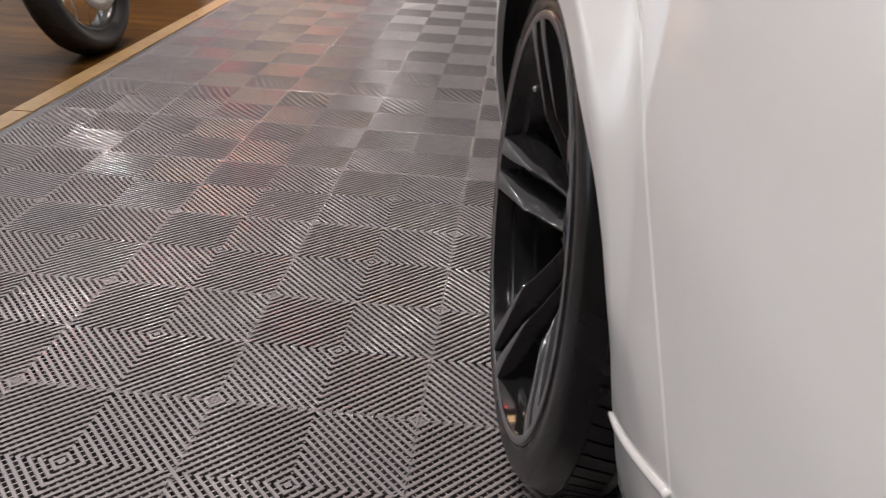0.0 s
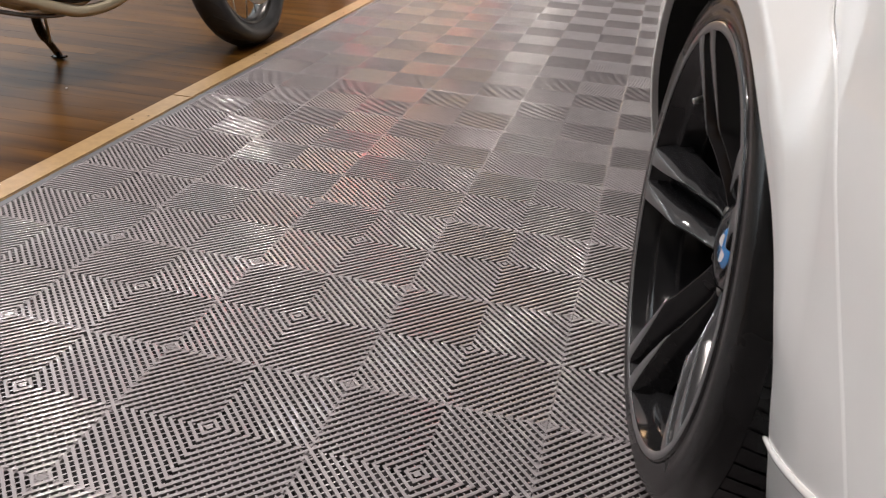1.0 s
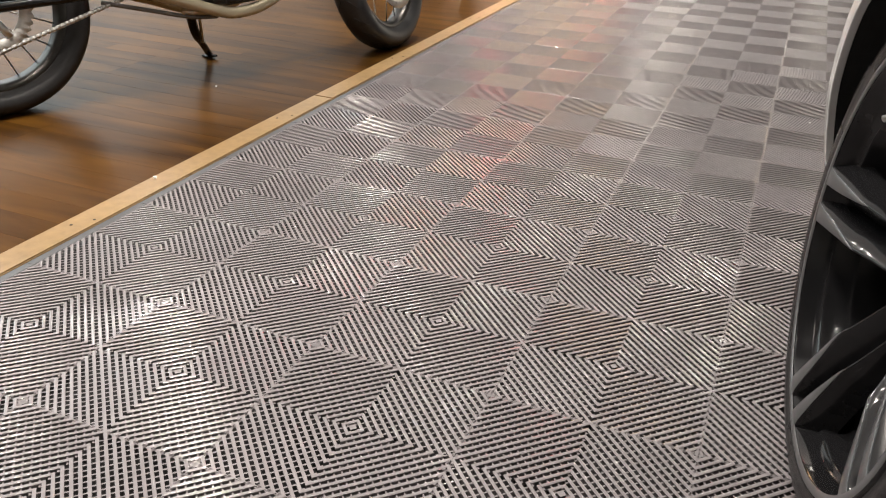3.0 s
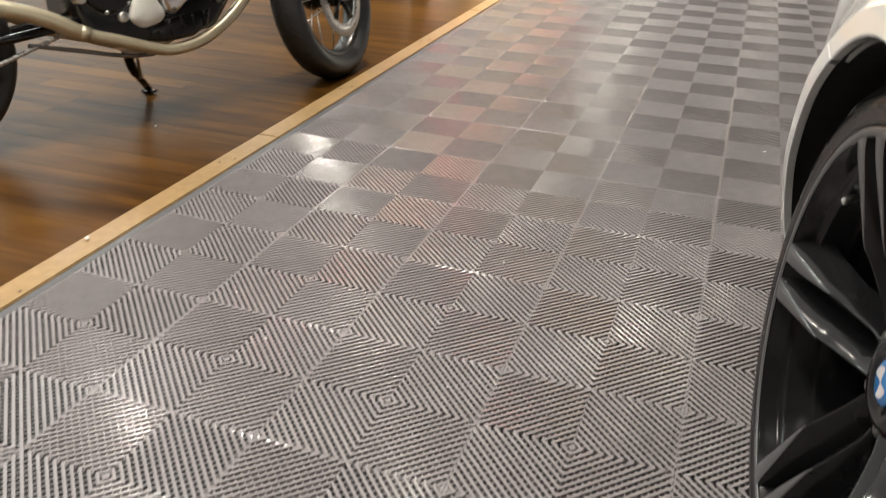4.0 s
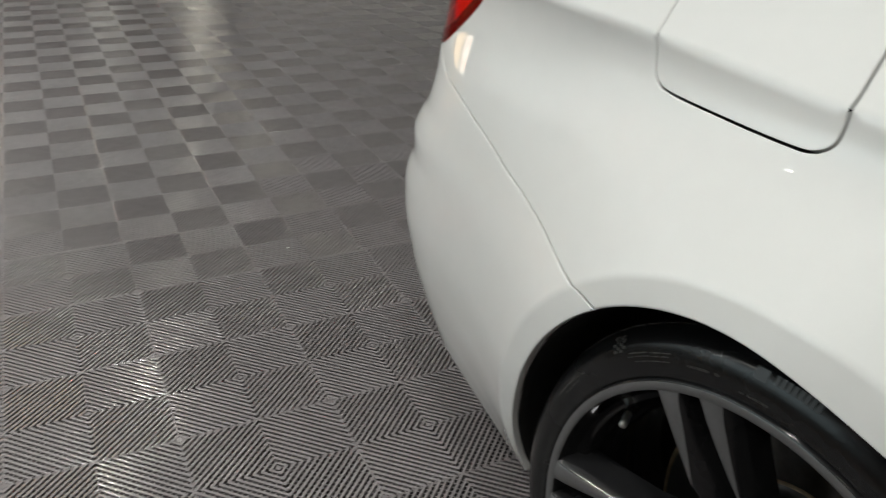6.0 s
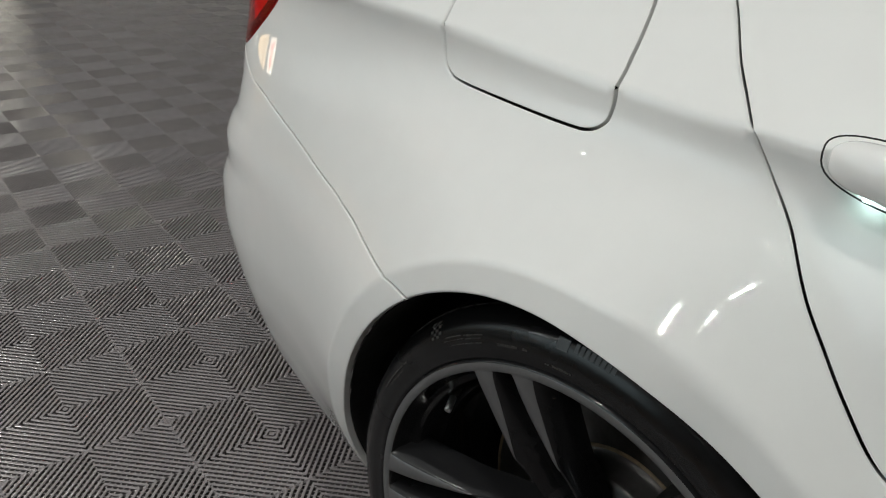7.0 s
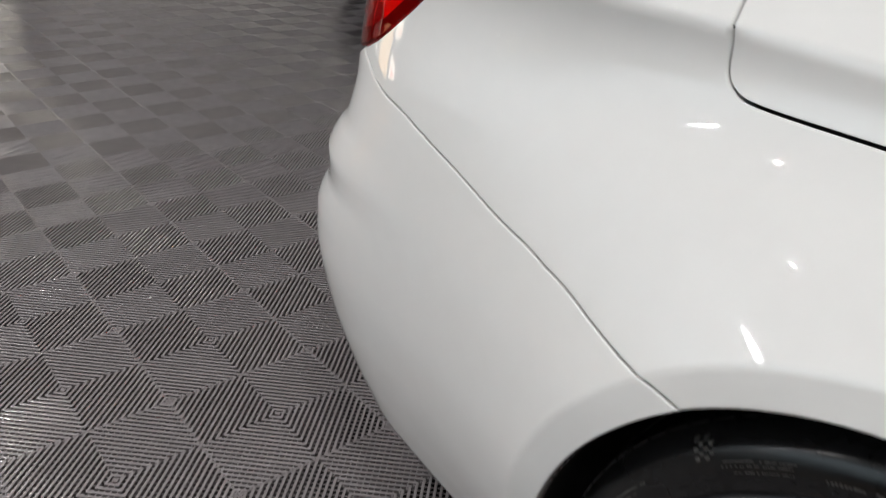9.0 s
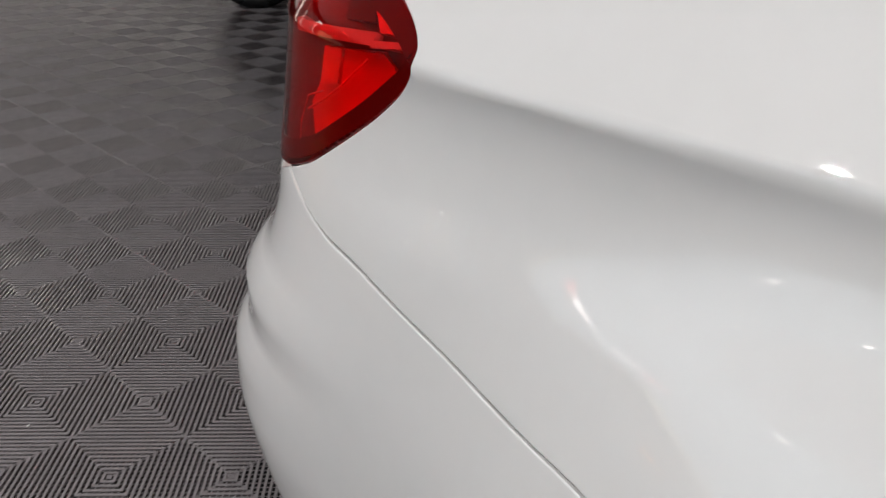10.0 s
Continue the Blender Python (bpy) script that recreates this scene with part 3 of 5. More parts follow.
ring = [Vector((side_x(0.93) - 0.0065, -0.281 + 0.121 * math.copysign(abs(math.cos(a)) ** 0.55, math.cos(a)), 0.925 + 0.028 * math.copysign(abs(math.sin(a)) ** 0.7, math.sin(a)) + 0.06 * 0.121 * math.cos(a))) for a in [2 * math.pi * k / 48 for k in range(48)]]
part("handle_bowl", tube(ring, 0.0008, 6, True), DARK, rear_door)
part("handle_lamp", lathe([(0, 0.0), (0, 0.006), (0.004, 0.008)], 16, "Z"), HANDLE_LIGHT, rear_door, "small lit lamp under the handle", m=pose(side_x(0.93) - 0.006, -0.205, 0.905))
# black sealing strip in the door gap
glow = bpy.data.lights.new("handle_glow", "POINT")
glow.energy, glow.color, glow.shadow_soft_size = 0.0028, (0.60, 1.0, 0.95), 0.004
lit = new("handle_glow", glow)
lit.parent = car
lit.matrix_local = pose(side_x(0.9) - 0.009, -0.206, 0.897)
part("door_seal", tube([side(s, z) + Vector((0.016, 0, 0)) for s, z in GAP], 0.006, 6), SEAL, rear_door)
# moulded edge of the sill, from the arch forward
bead = spline([side(u, v) + Vector((-0.001, 0, 0)) for u, v in ((-0.374, 0.338), (-0.42, 0.356), (-0.47, 0.381), (-0.535, 0.416), (-0.602, 0.454))], 6)
part("sill_edge", tube(bead, [0.0025 + 0.001 * min(1, k / 6) for k in range(len(bead))], 10), PAINT, car, "white moulded sill edge")

# dark inner shell behind the panels
bm = bmesh.new()
prev = None
for i in range(60):
    s = -1.3 + i * 3.07 / 59
    row = []
    for j in range(14):
        z = 0.22 + j * 0.066
        p = side(s, z)
        p.x += 0.03
        p.y -= 0.03 if s > 0.5 else 0
        row.append(bm.verts.new(p))
    if prev:
        for j in range(13):
            if not all(math.hypot(v.co.y, v.co.z - HUB_Z) < ARCH_R + 0.09 and v.co.x < 0.5 for v in (prev[j], row[j])):
                bm.faces.new((prev[j], prev[j + 1], row[j + 1], row[j]))
    prev = row
part("inner_shell", bm, DARK, car)
part("underbody", box(1.2, 4.3, 0.10, (HALF, -1.25, 0.25), 0.02), DARK, car)
# wheel housing
bm = bmesh.new()
rows = [[], [], [], []]
for a in range(-18, 205, 4):
    c, d = math.cos(radians(a)), math.sin(radians(a))
    r = arch_r(a)
    edge = side(*on(r * c, HUB_Z + r * d))
    for row, (x, k) in zip(rows, ((edge.x + 0.012, -0.001), (edge.x + 0.03, 0.002), (0.10, 0.006), (0.40, 0.006))):
        row.append(bm.verts.new((x, (r + k) * c, HUB_Z + (r + k) * d)))
for a, b in zip(rows, rows[1:]):
    for i in range(len(a) - 1):
        bm.faces.new((a[i], a[i + 1], b[i + 1], b[i]))
bm.faces.new(rows[-1])
part("wheel_housing", bm, DARK, car, smooth=False)

TYRE_R, RIM_R = 0.350, 0.289
WALL_K = (TYRE_R - RIM_R) / 0.082
wheel = new("wheel")
wheel.parent = car
wheel.matrix_local = pose(0.0153, -0.0016, TYRE_R + 0.0015, 0, 2.45, 3.2)
tyre_prof = [(0.012, RIM_R - 0.004), (0.002, RIM_R + WALL_K * 0.003), (0.0, RIM_R + WALL_K * 0.007), (0.001, RIM_R + WALL_K * 0.010), (-0.001, RIM_R + WALL_K * 0.022), (-0.001, RIM_R + WALL_K * 0.036), (0.003, RIM_R + WALL_K * 0.050), (0.004, RIM_R + WALL_K * 0.053), (0.008, RIM_R + WALL_K * 0.063), (0.014, TYRE_R - 0.012), (0.024, TYRE_R - 0.005), (0.05, TYRE_R - 0.001), (0.075, TYRE_R)]
for x in (0.08, 0.135, 0.19):
    tyre_prof += [(x, TYRE_R), (x + 0.001, TYRE_R - 0.007), (x + 0.009, TYRE_R - 0.007), (x + 0.01, TYRE_R)]
tyre_prof += [(0.235, TYRE_R), (0.262, TYRE_R - 0.012), (0.275, RIM_R + 0.03), (0.26, RIM_R - 0.01)]
tyre = part("tyre", lathe(tyre_prof, 128), RUBBER, wheel, "black low-profile tyre")


def on_tyre(x0, x1, r0, r1, a0, a1, n=3, lift=0.0008):
    """A small raised pad on the tyre's side, between two radii and two angles."""
    bm = bmesh.new()
    grid = []
    for i in range(n + 1):
        a = radians(a0 + (a1 - a0) * i / n)
        grid.append([bm.verts.new((x, r * math.cos(a), r * math.sin(a))) for x, r in ((x0 + 0.002, r0), (x0 - lift, r0), (x1 - lift, r1), (x1 + 0.002, r1))])
    for p, q in zip(grid, grid[1:]):
        for j in range(3):
            bm.faces.new((p[j], p[j + 1], q[j + 1], q[j]))
    bm.faces.new(grid[0])
    bm.faces.new(grid[-1][::-1])
    return bm


side_prof = table([(RIM_R + WALL_K * 0.007, 0.0), (RIM_R + WALL_K * 0.010, 0.001), (RIM_R + WALL_K * 0.022, -0.001), (RIM_R + WALL_K * 0.036, -0.001), (RIM_R + WALL_K * 0.050, 0.003), (RIM_R + WALL_K * 0.063, 0.008), (TYRE_R - 0.005, 0.024)])


def pads(name, spots, mat, label=""):
    bm = bmesh.new()
    for r0, r1, a0, a1 in spots:
        me = mesh_of(on_tyre(side_prof(r0), side_prof(r1), r0, r1, a0, a1, max(1, int((a1 - a0) / 2))), "pad", False)
        bm.from_mesh(me)
        bpy.data.meshes.remove(me)
    tagged(part(name, bm, mat, tyre, label, smooth=False), kind="stuff" if len(spots) > 1 else "")


flag = [(0.3235 + 0.0036 * i, 0.3268 + 0.0036 * i, 49.2 + 0.9 * j, 50.0 + 0.9 * j) for i in range(5) for j in range(4) if (i + j) % 2 == 0]
pads("check_mark", flag, MARKING, "small grey check-pattern mark")
rng = random.Random(4)
for name, r, a0, a1, step, h in (("lettering", 0.3205, 53.6, 59.2, 0.38, 0.0013), ("lettering", 0.3200, 60.2, 65.6, 0.38, 0.0013), ("lettering", 0.3165, 53.6, 59.8, 0.4, 0.0013), ("lettering", 0.3160, 60.6, 65.4, 0.4, 0.0013), ("lettering", 0.3105, 54.6, 65.2, 0.4, 0.0013), ("lettering", 0.3095, 69.9, 78.3, 0.62, 0.0030), ("lettering", 0.3015, 82.3, 88.6, 0.6, 0.0028), ("lettering", 0.3180, 25.0, 37.5, 0.42, 0.0022), ("lettering", 0.3130, 28.0, 34.5, 0.42, 0.0016)):
    spots, a = [], a0
    while a < a1:
        w = step * rng.uniform(0.4, 0.8)
        if rng.random() > 0.15:
            spots.append((r, r + h * rng.uniform(0.6, 1.0), a, a + w))
        a += step
    pads(name, spots, MARKING)
for k in range(8):
    pads("raised_bar", [(0.3275, 0.3365, 88.3 + 1.15 * k, 89.1 + 1.15 * k)], SIDE_RUBBER)
pads("raised_emblem", [(0.3245, 0.3365, 84.4, 87.0)], SIDE_RUBBER, "raised plain rubber emblem")
# shoulder blocks of the tread
bm = bmesh.new()
for k in range(84):
    a = 2 * math.pi * k / 84
    for x0, x1, skew in ((0.034, 0.077, 0.03), (0.092, 0.132, 0.05), (0.148, 0.187, 0.05), (0.203, 0.236, 0.03)):
        vs = []
        for x, da in ((x0, 0.0), (x1, skew), (x1, skew + 0.062), (x0, 0.062)):
            for r in (TYRE_R - 0.004, TYRE_R + 0.003 - (0.0045 if x == 0.034 else 0)):
                vs.append(bm.verts.new((x, r * math.cos(a + da), r * math.sin(a + da))))
        bm.faces.new((vs[1], vs[3], vs[5], vs[7]))
        for i in range(4):
            j = (i + 1) % 4
            bm.faces.new((vs[2 * i], vs[2 * j], vs[2 * j + 1], vs[2 * i + 1]))
tagged(part("tread", bm, RUBBER, wheel, smooth=False), kind="stuff")
rim = part("rim", lathe([(0.010, RIM_R + 0.002), (0.0, RIM_R + 0.001), (-0.0015, RIM_R - 0.002), (-0.0005, RIM_R - 0.0105), (0.003, RIM_R - 0.013), (0.012, RIM_R - 0.0145), (0.022, RIM_R - 0.020), (0.028, RIM_R - 0.021), (0.031, RIM_R - 0.029), (0.034, RIM_R - 0.031), (0.062, RIM_R - 0.034), (0.066, RIM_R - 0.042), (0.070, RIM_R - 0.044), (0.12, RIM_R - 0.048), (0.22, RIM_R - 0.05), (0.26, RIM_R - 0.01)], 128), GLOSS_BLACK, wheel, "gloss black alloy rim")
part("rim_face", lathe([(-0.0016, RIM_R - 0.0015), (-0.0022, RIM_R - 0.003), (-0.0018, RIM_R - 0.0115), (0.0, RIM_R - 0.0125)], 128), SATIN_GREY, rim, "satin grey machined lip")


SPOKE_OUT = table([(0.055, 0.027), (0.073, 0.030), (0.11, 0.0325), (0.148, 0.035), (0.19, 0.0375), (0.23, 0.0405), (0.262, 0.0435), (0.276, 0.0460), (0.284, 0.0510)])
SPOKE_IN = table([(0.148, 0.0335), (0.155, 0.0312), (0.17, 0.0285), (0.19, 0.0252), (0.22, 0.0208), (0.25, 0.0176), (0.268, 0.0160), (0.276, 0.0140), (0.284, 0.0085)])
SPOKE_X = table([(0.055, 0.069), (0.073, 0.064), (0.10, 0.0525), (0.128, 0.0395), (0.145, 0.0300), (0.152, 0.0268), (0.19, 0.0170), (0.23, 0.0075), (0.262, 0.0008), (0.284, -0.0016)])
SPOKE_DRAFT = table([(0.055, 0.006), (0.09, 0.010), (0.15, 0.016), (0.23, 0.019), (0.27, 0.021), (0.284, 0.024)])


def spoke(d):
    """One spoke of a pair: a deep black body with drafted sides, bent in towards the hub, and a machined sickle-shaped face on its outer half."""
    face, body = bmesh.new(), bmesh.new()
    prev = None
    for i in range(37):
        r = 0.055 + 0.229 * i / 36
        o, x, dr = SPOKE_OUT(r), SPOKE_X(r), SPOKE_DRAFT(r)
        f = SPOKE_IN(r) if r > 0.148 else o - 0.0035
        slot = 0.0045 * smooth(0.082, 0.094, r) + 0.0015 * smooth(0.1, 0.28, r)
        f = max(f, slot + 0.003)
        rows = ((o + dr, x + 0.046), (o + dr * 0.55, x + 0.022), (o + 0.0012, x + 0.002), (o, x + 0.0005), (o - 0.0008, x), (f + 0.0008, x), (f, x + 0.0005), (f - 0.0012, x + 0.002), (slot + 0.35 * (f - slot), x + 0.016), (slot, x + 0.046))
        row = [body.verts.new((a, r, d * b)) for b, a in rows]
        if prev:
            for k in range(len(row) - 1):
                body.faces.new((prev[k], prev[k + 1], row[k + 1], row[k]))
        prev = row
    prev = None
    for i in range(25):
        r = 0.147 + 0.134 * i / 24
        o, f, x = SPOKE_OUT(r) - 0.0006, SPOKE_IN(r) + 0.0006, SPOKE_X(r) - 0.0005
        f = min(f, o - 0.0008)
        row = [face.verts.new((x + dx, r, d * (f + (o - f) * k))) for k, dx in ((0, 0.0005), (0.02, 0.0), (0.5, -0.0002), (0.98, 0.0), (1, 0.0005))]
        if prev:
            for k in range(4):
                face.faces.new((prev[k], prev[k + 1], row[k + 1], row[k]))
        else:
            low = [face.verts.new(v.co + Vector((0.0012, -0.0006, 0))) for v in row]
            for k in range(4):
                face.faces.new((low[k], low[k + 1], row[k + 1], row[k]))
        prev = row
    return mesh_of(body, "spoke"), mesh_of(face, "spoke_face")


for d in (-1, 1):
    body, face = spoke(d)
    body.materials.append(GLOSS_BLACK)
    face.materials.append(SATIN_GREY)
    for k in range(5):
        sp = part("spoke", body, None, wheel, "gloss black curved spoke with a machined grey face", m=pose(0, 0, 0, 72 * k - 2.5, 0, 0), smooth=False)
        part("spoke_face", face, None, sp, "satin grey machined face", smooth=False)
hub = part("hub", lathe([(0.070, 0.0), (0.070, 0.030), (0.066, 0.034), (0.066, 0.05), (0.072, 0.062), (0.1, 0.075)], 40), GLOSS_BLACK, wheel)
part("centre_cap", lathe([(0.064, 0.0), (0.0645, 0.020), (0.066, 0.026), (0.068, 0.028)], 32), CAP_BLUE, hub, "round cap with blue and white fields")
bm = bmesh.new()
for k in range(2):
    vs = [bm.verts.new((0.0635, 0, 0))] + [bm.verts.new((0.0635, 0.019 * math.cos(a), 0.019 * math.sin(a))) for a in [k * math.pi + math.pi / 2 * i / 6 for i in range(7)]]
    bm.faces.new(vs)
part("cap_field", bm, CAP_WHITE, hub)
for k in range(5):
    a = radians(72 * k + 33.5)
    part("wheel_bolt", lathe([(0.066, 0.0), (0.064, 0.006), (0.066, 0.0095), (0.085, 0.0095)], 12), STEEL, wheel, m=Matrix.Translation((0.004, 0.056 * math.cos(a), 0.056 * math.sin(a))))
a = radians(35)
valve = part("valve", tube([(0.062, 0.262 * math.cos(a), 0.262 * math.sin(a)), (0.044, 0.2525 * math.cos(a), 0.2525 * math.sin(a))], [0.0065, 0.0052], 12), SEAL, wheel)
part("valve_cap", tube([(0.046, 0.2535 * math.cos(a), 0.2535 * math.sin(a)), (0.042, 0.251 * math.cos(a), 0.251 * math.sin(a)), (0.0245, 0.2406 * math.cos(a), 0.2406 * math.sin(a)), (0.0235, 0.24 * math.cos(a), 0.24 * math.sin(a))], [0.0042, 0.0050, 0.0048, 0.003], 12), ALLOY, valve, "bright metal valve cap")
disc = part("brake_disc", lathe([(0.150, 0.100), (0.150, 0.203), (0.152, 0.205), (0.178, 0.205), (0.178, 0.09)], 72), DISC, wheel, "worn grey iron brake disc")
part("disc_edge", lathe([(0.1492, 0.1985), (0.1492, 0.2034), (0.1535, 0.2062), (0.160, 0.2062)], 72), RUST, disc, "tan rusted outer edge")
part("disc_bell", lathe([(0.148, 0.118), (0.142, 0.108), (0.115, 0.104), (0.110, 0.098), (0.108, 0.06)], 48), DISC, disc)
part("bell_edge", lathe([(0.1495, 0.121), (0.1475, 0.1195), (0.1465, 0.1125)], 48), RUST, disc)
bm = bmesh.new()
vs = []
for x in (0.10, 0.17):
    vs.append([bm.verts.new((x, r * math.cos(radians(a)), r * math.sin(radians(a)))) for r, rng_a in ((0.13, range(118, 181, 7)), (0.212, range(180, 117, -7))) for a in rng_a])
bm.faces.new(vs[0])
bm.faces.new(vs[1][::-1])
for i in range(len(vs[0])):
    j = (i + 1) % len(vs[0])
    bm.faces.new((vs[0][i], vs[0][j], vs[1][j], vs[1][i]))
part("brake_caliper", bm, CALIPER, car, m=pose(0.0153, -0.0016, TYRE_R + 0.0015, 0, 2.45, 3.2), smooth=False)

# the far side, the front and the roof of the car
GLASS = material("tinted_glass", (0.01, 0.012, 0.013), 0.04, coat=1.0)


def mirrored(f):
    return lambda a, b: Vector((2 * HALF - f(a, b).x, f(a, b).y, f(a, b).z))


def nose(q, z):
    """The front half's skin: q runs forward along the side and round the front corner."""
    if q <= 2.95:
        return Vector((side_x(z), -q, z))
    a = min(1.0, (q - 2.95) / 1.2) ** 2 * math.pi / 2
    return Vector((side_x(z) + (HALF - side_x(z)) * (1 - max(0, math.cos(a)) ** ROUND), -2.95 - (0.66 - 0.25 * max(0, z - 0.6)) * max(0, math.sin(a)) ** ROUND, z))


far_side = mirrored(side)
part("rear_bumper", panel(bumper, step=0.04, skin=far_side), PAINT, car)
part("quarter_panel", panel(SEAM + ARCH_TOP[1:] + [(-0.40, 0.19), (-0.63, 0.19)] + GAP[::-1] + [(0.0, 1.12), (0.4, 1.14), (0.8, 1.14), (1.77, 1.14), (1.77, 1.05), (1.2, 1.045)] + LAMP[12:][::-1][:-1], step=0.04, skin=far_side), PAINT, car)
part("rear_door", panel(door, step=0.05, skin=far_side), PAINT, car)
part("tail_lamp", panel(lamp_out, step=0.04, skin=far_side), RED, car)
part("number_plate", box(0.52, 0.012, 0.11, (HALF, 1.062, 0.80), 0.003), PAPER, car, "plain pale plate on the boot lid")
FRONT_HUB = 2.81
front_door = [(1.372, 0.24), (2.36, 0.24), (2.40, 0.5), (2.38, 0.95), (2.30, 1.08), (1.345, 1.08), (1.372, 0.6)]
wing_arch = [(FRONT_HUB + 0.37 * math.cos(radians(a)), HUB_Z + 0.37 * math.sin(radians(a))) for a in range(-20, 201, 10)]
front_wing = [(2.365, 0.22)] + wing_arch[::-1] + [(3.3, 0.22), (4.15, 0.22), (4.15, 0.82), (3.4, 0.88), (2.9, 0.93), (2.385, 0.96), (2.405, 0.5)]
for f in (nose, mirrored(nose)):
    fd = part("front_door", panel(front_door, step=0.06, skin=f), PAINT, car)
    part("front_wing", panel(front_wing, step=0.05, skin=f), PAINT, car)
    part("headlamp", panel([(3.25, 0.72), (3.75, 0.68), (3.75, 0.79), (3.3, 0.83)], step=0.05, gap=0, depth=0.002, skin=lambda a, b, f=f: f(a, b) + Vector((0.004 if f is not nose else -0.004, -0.004, 0))), GLASS, car)
for sx in (-1, 1):
    part("grille", box(0.22, 0.02, 0.16, (HALF + sx * 0.13, -3.59, 0.62), 0.008), GLOSS_BLACK, car)


def sheet(rows):
    """A surface through rows of points given from one side to the middle, doubled to the other side."""
    bm = bmesh.new()
    grid = [[bm.verts.new((HALF + d * (HALF - x), y, z)) for d, x, y, z in [(-1, *p) for p in row] + [(1, *p) for p in row[-2::-1]]] for row in rows]
    for a, b in zip(grid, grid[1:]):
        for k in range(len(a) - 1):
            bm.faces.new((a[k], a[k + 1], b[k + 1], b[k]))
    return bm


part("bonnet", sheet([[(side_x(z0) + 0.012, y, z0), (side_x(z0) + 0.16, y, z0 + 0.04), (HALF * 0.6, y, z0 + 0.06), (HALF, y, z0 + 0.065)] for y, z0 in ((-3.5, 0.76), (-3.3, 0.83), (-2.9, 0.90), (-2.4, 0.95), (-1.95, 0.98))]), PAINT, car)
part("windscreen", sheet([[(0.20, -2.02, 1.0), (0.45, -2.10, 1.02), (HALF, -2.14, 1.03)], [(0.36, -1.32, 1.37), (0.6, -1.36, 1.395), (HALF, -1.38, 1.40)]]), GLASS, car)
part("roof", sheet([[(0.355, y, z - 0.025), (0.45, y, z), (0.7, y, z + 0.015), (HALF, y, z + 0.02)] for y, z in ((-1.34, 1.39), (-0.9, 1.415), (-0.4, 1.41), (0.0, 1.38), (0.12, 1.36))]), PAINT, car)
part("rear_window", sheet([[(0.37, 0.13, 1.335), (0.6, 0.14, 1.355), (HALF, 0.15, 1.36)], [(0.36, 0.62, 1.145), (0.6, 0.66, 1.15), (HALF, 0.68, 1.15)]]), GLASS, car)
part("boot_lid", sheet([[(0.40, y, z - 0.004), (0.6, y, z + 0.008), (HALF, y, z + 0.012)] for y, z in ((0.60, 1.15), (0.85, 1.145), (1.005, 1.135))]), PAINT, car)
for d in (1, -1):
    def across(x):
        return x if d == 1 else 2 * HALF - x
    for y0, y1, t0, t1 in ((-1.98, -1.2, -1.34, -1.18), (-1.16, -0.12, -1.14, -0.1)):
        bm = bmesh.new()
        lo = [bm.verts.new((across(0.235), y0 + (y1 - y0) * k / 6, 1.085)) for k in range(7)]
        hi = [bm.verts.new((across(0.352), t0 + (t1 - t0) * k / 6, 1.362)) for k in range(7)]
        for k in range(6):
            bm.faces.new((lo[k], lo[k + 1], hi[k + 1], hi[k]))
        part("side_window", bm, GLASS, car)
    bm = bmesh.new()
    bm.faces.new([bm.verts.new((across(x), y, z)) for x, y, z in ((0.24, -0.09, 1.085), (0.27, 0.25, 1.11), (0.37, 0.61, 1.143), (0.372, 0.13, 1.335), (0.353, -0.08, 1.363))])
    part("rear_pillar", bm, PAINT, car, smooth=False)
    part("wing_mirror", box(0.16, 0.09, 0.11, (across(0.08), -2.02, 1.04), 0.03), PAINT, car)


def doubled(ob, parent, m):
    twin = new(ob.name.split(".")[0], ob.data)
    twin.parent = parent
    twin.matrix_local = m
    for child in ob.children:
        doubled(child, twin, child.matrix_basis.copy())
    return twin


doubled(wheel, car, pose(0.03, -FRONT_HUB, TYRE_R + 0.0015))
doubled(wheel, car, pose(2 * HALF - 0.03, 0, TYRE_R + 0.0015, 0, 0, 180))
doubled(wheel, car, pose(2 * HALF - 0.03, -FRONT_HUB, TYRE_R + 0.0015, 0, 0, 180))

# ---- motorcycle ----
bike = new("motorcycle")
BIKE = pose(-1.05, 2.19, -0.012, 0, -8, -25.3)
bike.matrix_world = BIKE
tagged(bike, "black motorcycle with cream frame and polished engine on wooden floor", "motorcycle")
FRONT = pose(0.0, 0, 0.302, 0, -5, 24)
REAR = pose(0, -1.49, 0.315)


def prism(outline, x0, x1, bevel=0.0, crown=0.0):
    """A solid with the given outline in (y, z), between x0 and x1, its outer face rounded."""
    bm = bmesh.new()
    cy = sum(p[0] for p in outline) / len(outline)
    cz = sum(p[1] for p in outline) / len(outline)
    rings = []
    for x, k in ((x0, 1.0), (x1 - bevel, 1.0), (x1 - bevel * 0.35, 0.94), (x1, 0.84), (x1 + crown * 0.7, 0.5)):
        rings.append([bm.verts.new((x, cy + (y - cy) * k, cz + (z - cz) * k)) for y, z in outline])
    tip = bm.verts.new((x1 + crown, cy, cz))
    n = len(outline)
    for a, b in zip(rings, rings[1:]):
        for i in range(n):
            bm.faces.new((a[i], a[(i + 1) % n], b[(i + 1) % n], b[i]))
    for i in range(n):
        bm.faces.new((rings[-1][i], rings[-1][(i + 1) % n], tip))
    bm.faces.new(rings[0])
    return bm


